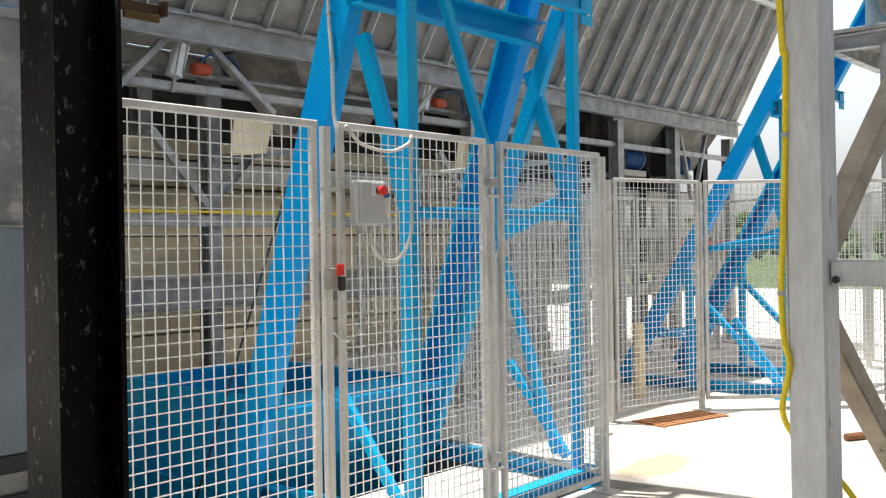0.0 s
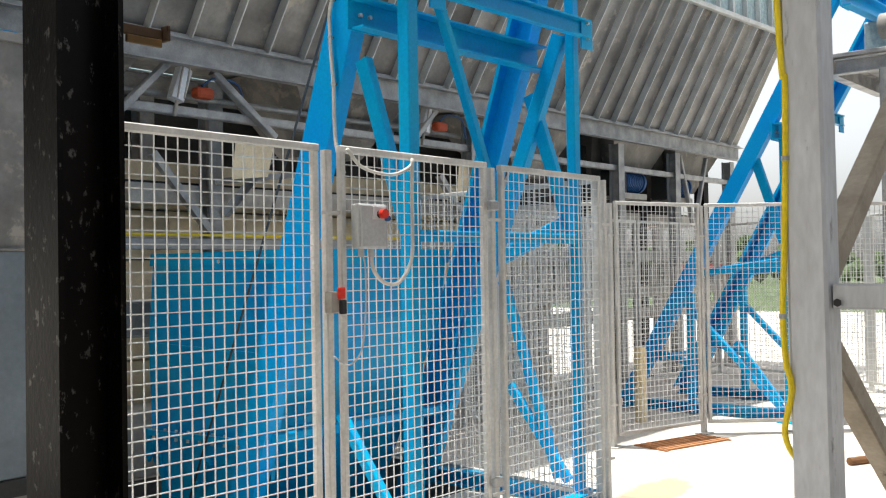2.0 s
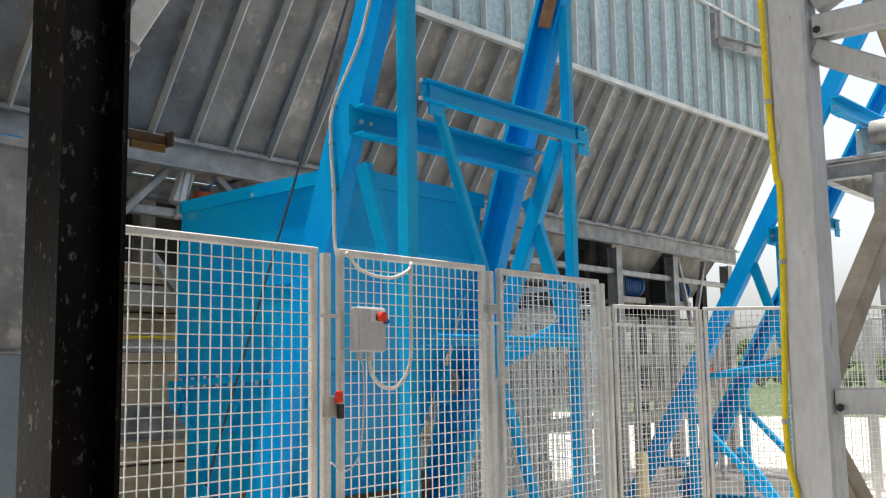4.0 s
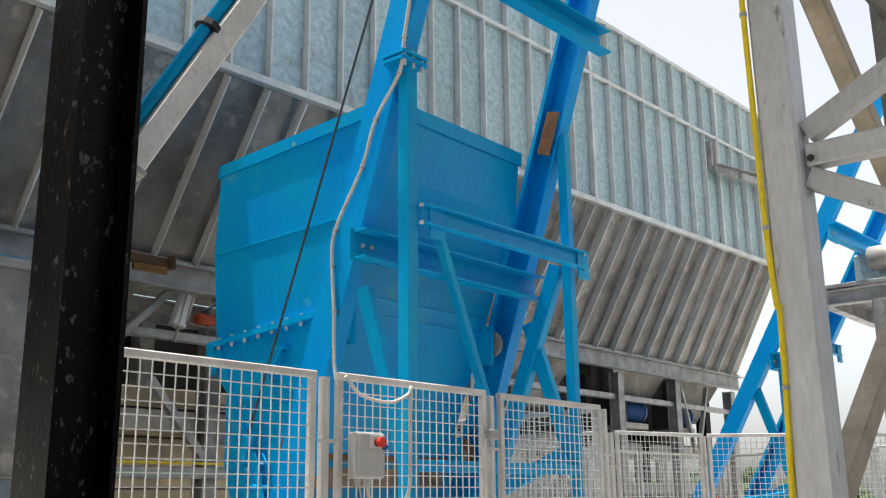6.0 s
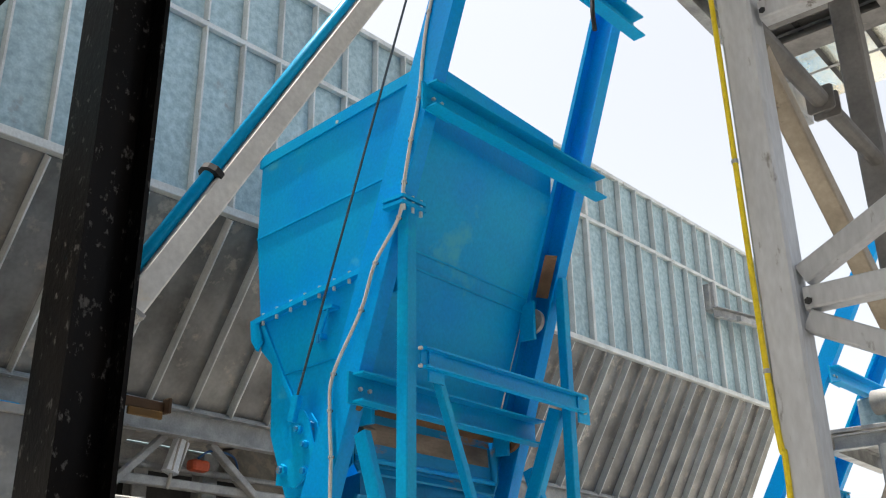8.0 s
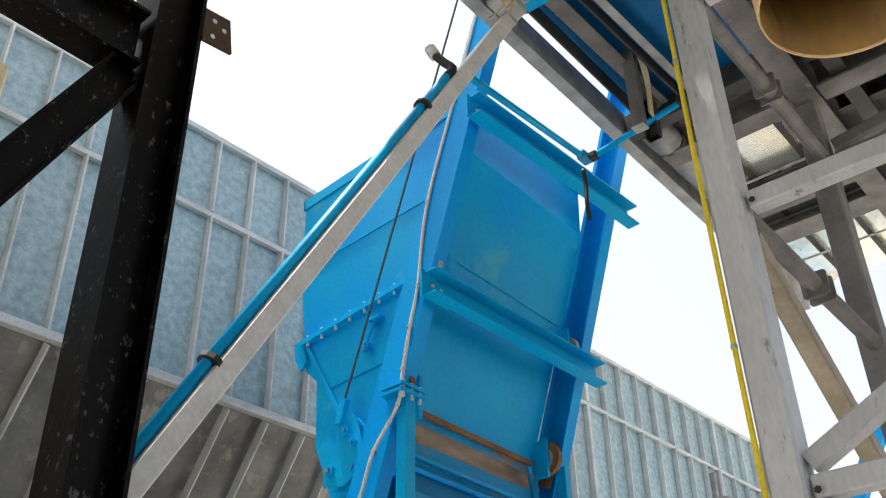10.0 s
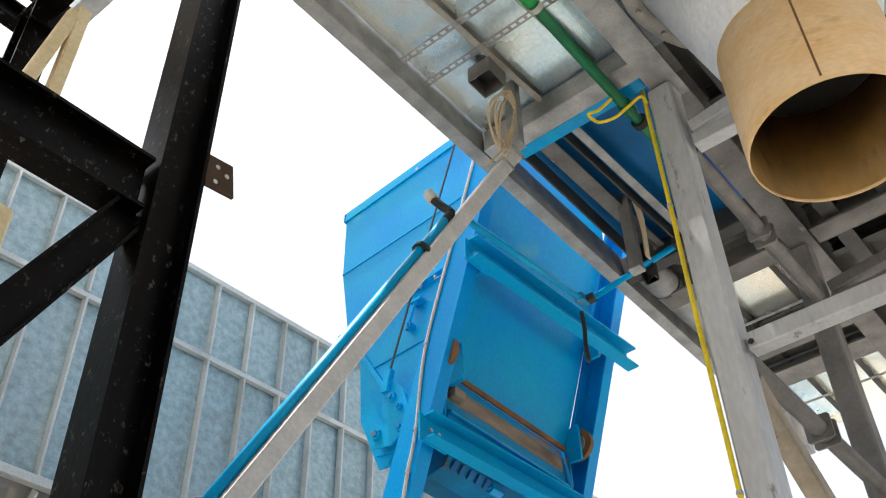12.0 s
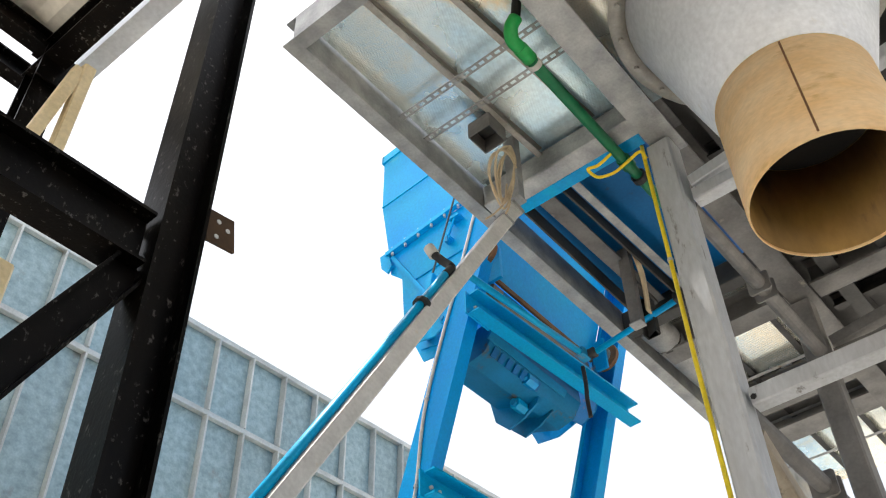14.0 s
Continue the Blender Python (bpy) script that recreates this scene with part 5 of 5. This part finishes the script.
def low_conveyor():
    c = thing("transfer_conveyor", "low galvanised conveyor frame beyond the fence", "conveyor", (11.5, 6.9, 0))
    for z, m in ((1.62, GALV), (1.15, BARE), (0.86, BARE)):
        part("side_beam", extrude(bmesh.new(), rect(0.08, 0.16), (-2.0, -0.35, z), (3.4, -0.35, z)), m, c)
    part("belt_cover", soft_box((0.7, 0.0, 1.36), (5.4, 0.55, 0.30), 0.02), BARE, c)
    for x in (-1.9, -0.4, 1.2, 2.9):
        part("leg", extrude(bmesh.new(), rect(0.08, 0.08), (x, -0.33, 0), (x, -0.33, 1.6), (0, 1, 0)), BARE, c)
    part("red_guard", extrude(bmesh.new(), rect(0.05, 0.14), (1.3, -0.42, 1.43), (3.4, -0.42, 1.43)), RED, c, "red painted guard")
    for i in range(14):
        part("cover_rib", box(bmesh.new(), (-1.9 + i * 0.4, -0.29, 1.36), (0.03, 0.03, 0.3)), GALV, c)


low_conveyor()


# ---- far side of the second hoist ----
def second_platform():
    e = thing("second_platform", "galvanised platform of the second hoist with blue bracket", "platform", (10.4, 2.4, 3.4))
    part("deck", soft_box((0, 0.0, 0.06), (1.6, 1.7, 0.04), 0.005), GALV, e)
    for y in (-0.8, 0.8):
        part("deck_beam", extrude(bmesh.new(), ibeam(0.1, 0.16), (-0.85, y, -0.04), (0.85, y, -0.04)), GALV, e)
    for x in (-0.75, 0.75):
        part("deck_beam", extrude(bmesh.new(), ibeam(0.1, 0.14), (x, -0.75, -0.05), (x, 0.75, -0.05)), GALV, e)
        for y in (-0.78, 0.30):
            part("leg", extrude(bmesh.new(), rect(0.10, 0.10), (x, y, -3.39), (x, y, -0.12), (0, 1, 0)), GALV, e)
        part("leg_brace", extrude(bmesh.new(), rect(0.07, 0.07), (x, 0.28, -0.9), (x, -0.72, -2.2)), GALV, e)
        part("leg_brace", extrude(bmesh.new(), rect(0.07, 0.07), (x, -0.72, -0.9), (x, 0.28, -2.2)), BARE, e)
    part("winch_box", soft_box((-0.3, 0.3, 0.24), (0.5, 0.5, 0.3), 0.02), SHEET, e)
    part("winch_motor", tube(bmesh.new(), [(-0.7, 0.0, 0.3), (-0.65, 0.35, 0.3)], 0.12, 14), BARE, e, smooth=True)


second_platform()


def yard_things():
    p = thing("cream_bollard", "cream painted steel bollard behind the fence", "bollard", (8.57, 4.70, 0))
    part("tube", extrude(bmesh.new(), disc(0.06, 16), (0, 0, 0), (0, 0, 0.70)), CREAM, p)
    part("cap", extrude(bmesh.new(), disc(0.056, 16), (0, 0, 0.70), (0, 0, 0.72)), CREAM, p)
    r = thing("scrap_bar", "rusty round steel bar lying in the yard", "steel bar", (7.6, 2.45, 0.03))
    part("shaft", tube(bmesh.new(), [(0, 0, 0), (0.5, -0.25, 0)], 0.03, 10), RUST, r)
    gr = thing("floor_grate", "rusty orange floor grate beside the fence", "grate", (7.75, 3.86, 0.0))
    gr.rotation_euler = (0, 0, radians(-15))
    for k in range(7):
        part("slat", box(bmesh.new(), (0, -0.15 + k * 0.05, 0.009), (0.8, 0.03, 0.014)), ORANGE, gr)
    for k in range(2):
        part("end_bar", box(bmesh.new(), (-0.39 + k * 0.78, 0, 0.006), (0.03, 0.36, 0.010)), ORANGE, gr)
    t = thing("galvanised_panel", "galvanised cabinet with grey lower door behind the black column", "cabinet", (2.1, 5.1, 0))
    part("body", soft_box((0, 0.2, 1.40), (1.28, 0.4, 2.8), 0.01), SHADED, t)
    part("door", soft_box((0, -0.008, 1.045), (1.26, 0.014, 1.19), 0.004), DOORGREY, t, "blue-grey painted door")
    part("door_lip", soft_box((0, -0.012, 1.648), (1.27, 0.022, 0.014), 0.003), SHADED, t)
    part("sill", soft_box((0, -0.012, 0.40), (1.3, 0.05, 0.09), 0.004), RUBBER, t, "black rubber sill")
    part("plinth", soft_box((0, -0.02, 0.12), (1.3, 0.06, 0.24), 0.004), RUBBER, t, "black plinth")
    part("top_rail", soft_box((0, -0.015, 2.77), (1.3, 0.03, 0.05), 0.004), SHADED, t)
    b = thing("blue_air_pipe", "blue compressed-air pipe along the bin beam", "pipe", (-1, 5.9, 2.98))
    part("pipe", tube(bmesh.new(), [(0, 0, 0), (4.0, 0, 0.0)], 0.03, 10), BLUE, b, smooth=True)
    a = thing("bin_bracket", "galvanised cantilever bracket on the bin wall", "bracket", (12.1, 5.35, 5.7))
    part("arm", extrude(bmesh.new(), chan(0.08, 0.14), (0.0, -0.08, 0.06), (1.7, -0.08, 0.30)), GALV, a)
    part("arm", extrude(bmesh.new(), rect(0.06, 0.08), (0.3, -0.3, 0.0), (1.7, -0.3, 0.12)), GALV, a)
    part("wall_plate", soft_box((0.1, 0.0, 0.30), (0.22, 0.11, 0.36), 0.006), GALV, a)
    part("post", extrude(bmesh.new(), rect(0.07, 0.07), (0.1, -0.06, 0.1), (0.1, -0.06, 0.52), (0, 1, 0)), GALV, a)


yard_things()


def far_field():
    f = link("field", box(bmesh.new(), (150, 60, 0.006), (240, 300, 0.004)), FOLIAGE)
    tagged(f, "green grass field beyond the yard", "field", kind="structure")
    rnd = random.Random(9)
    bm = bmesh.new()
    for i in range(900):
        x, y = 70 + rnd.uniform(-6, 6), rnd.uniform(-20, 130)
        z = abs(rnd.gauss(0, 1.0)) + 0.4
        r = rnd.uniform(0.3, 0.9)
        m = Matrix.Translation((x, y, z)) @ Euler((rnd.random() * 3, rnd.random() * 3, rnd.random() * 3)).to_matrix().to_4x4() @ Matrix.Diagonal((r, r * 0.8, r * 0.6, 1))
        bmesh.ops.create_icosphere(bm, subdivisions=1, radius=1.0, matrix=m)
    tagged(link("far_hedge", bm, FOLIAGE), "distant green hedge of small trees", "hedge", kind="stuff")


far_field()


# ---- open shed over the camera ----
def shed():
    r = thing("canopy_roof", "ribbed pale roof sheet on black purlins", "roof", (-2.5, -1.2, 5.6))
    off = Matrix.Translation((2.5, 1.2, -5.6))

    def put(o):
        o.matrix_basis = off
        return o
    bm = bmesh.new()
    xs = [-6.0 + i * 0.0625 for i in range(112)]
    lo = [(x, 5.70 + (0.03 if i % 4 < 2 else 0)) for i, x in enumerate(xs)]
    out = lo + [(x, z + 0.004) for x, z in lo[::-1]]
    A = [bm.verts.new((x, -2.98, z)) for x, z in out]
    B = [bm.verts.new((x, 3.22, z)) for x, z in out]
    k = len(out)
    for i in range(k):
        bm.faces.new((A[i], A[(i + 1) % k], B[(i + 1) % k], B[i]))
    put(part("roof_sheet", bm, ROOFING, r))
    for y in (3.18, 3.42, 1.6, 0.2, -1.4, -2.8):
        put(bar("purlin", ibeam(0.08, 0.12), (-6, y, 5.62), (0.98, y, 5.62), BLACK, r))
    put(bar("edge_beam", ibeam(0.12, 0.18), (0.98, 3.3, 5.56), (0.98, -2.98, 5.56), BLACK, r))
    put(bar("gutter", chan(0.10, 0.12), (1.10, -2.98, 5.68), (1.10, 3.3, 5.68), BRIGHT, r))
    put(bar("edge_post", ibeam(0.14, 0.14), (1.0, 3.22, 5.47), (1.0, 3.22, 3.92), BLACK, r))
    put(bar("edge_plate", rect(0.012, 0.22, 0.02), (0.92, 3.12, 5.44), (1.10, 3.12, 5.44), BLACK, r))
    for p, q in (((1.05, 2.98, 5.35), (0.98, 3.05, 4.85)), ((1.08, 2.96, 5.38), (1.12, 3.1, 4.75))):
        put(bar("cream_tube", rect(0.06, 0.06), p, q, CREAM, r, (0, 1, 0), "rusty cream painted tube"))
    put(bar("cream_post", rect(0.10, 0.10), (1.12, 3.2, 4.3), (1.12, 3.2, 2.9), CREAM, r, (0, 1, 0)))
    # added out of view: cuts sky light on the faces towards the camera
    w = link("wall_rear", box(bmesh.new(), (7.0, -3.1, 1.5), (26.0, 0.2, 3.0)), BLOCKERWALL)
    tagged(w, "unseen dark wall added behind the camera to cut light", "wall", kind="structure")
    w = link("wall_side", box(bmesh.new(), (-6.1, 0.1, 2.85), (0.2, 6.2, 5.7)), ROOFING)
    tagged(w, "plain sheet wall at the side of the open shed", "wall", kind="structure")
    b = thing("amber_bracket", "amber stained steel bracket bolted to the black column", "bracket", (1.40, 2.12, 2.10))
    part("plate", soft_box((0.0, 0, 0.01), (0.13, 0.010, 0.026), 0.003), AMBER, b)
    part("lip", soft_box((0.06, -0.012, 0.012), (0.010, 0.03, 0.04), 0.003), AMBER, b)
    part("strap", soft_box((0.0, -0.008, -0.014), (0.10, 0.010, 0.02), 0.003), YELLOWED, b, "amber painted strap")


shed()


# ---- what moves ----
def motions():
    way = Vector((0, -0.333, 1.0))
    heel = Vector((0, 4.63, 4.84))
    tilts = [(0.0, 6.2), (3.0, 5.6), (5.5, 4.0), (6.0, 2.7), (6.5, 1.7), (7.0, 1.2), (8.0, 0.4), (8.5, 0.3), (11.0, 0.0), (14.0, 0.0)]
    rows = []
    for k in range(29):
        t = k * 0.5
        d = way * (0.021 + (0.526 if t > 8.5 else 0.507) * (t - 8.5))
        lean = float(np.interp(t, [a for a, b in tilts], [b for a, b in tilts]))
        rows.append((t, Matrix.Translation(d + heel) @ pose(0, 0, 0, lean, 0, 0) @ Matrix.Translation(-heel)))
    walk(BUCKET, rows)


motions()
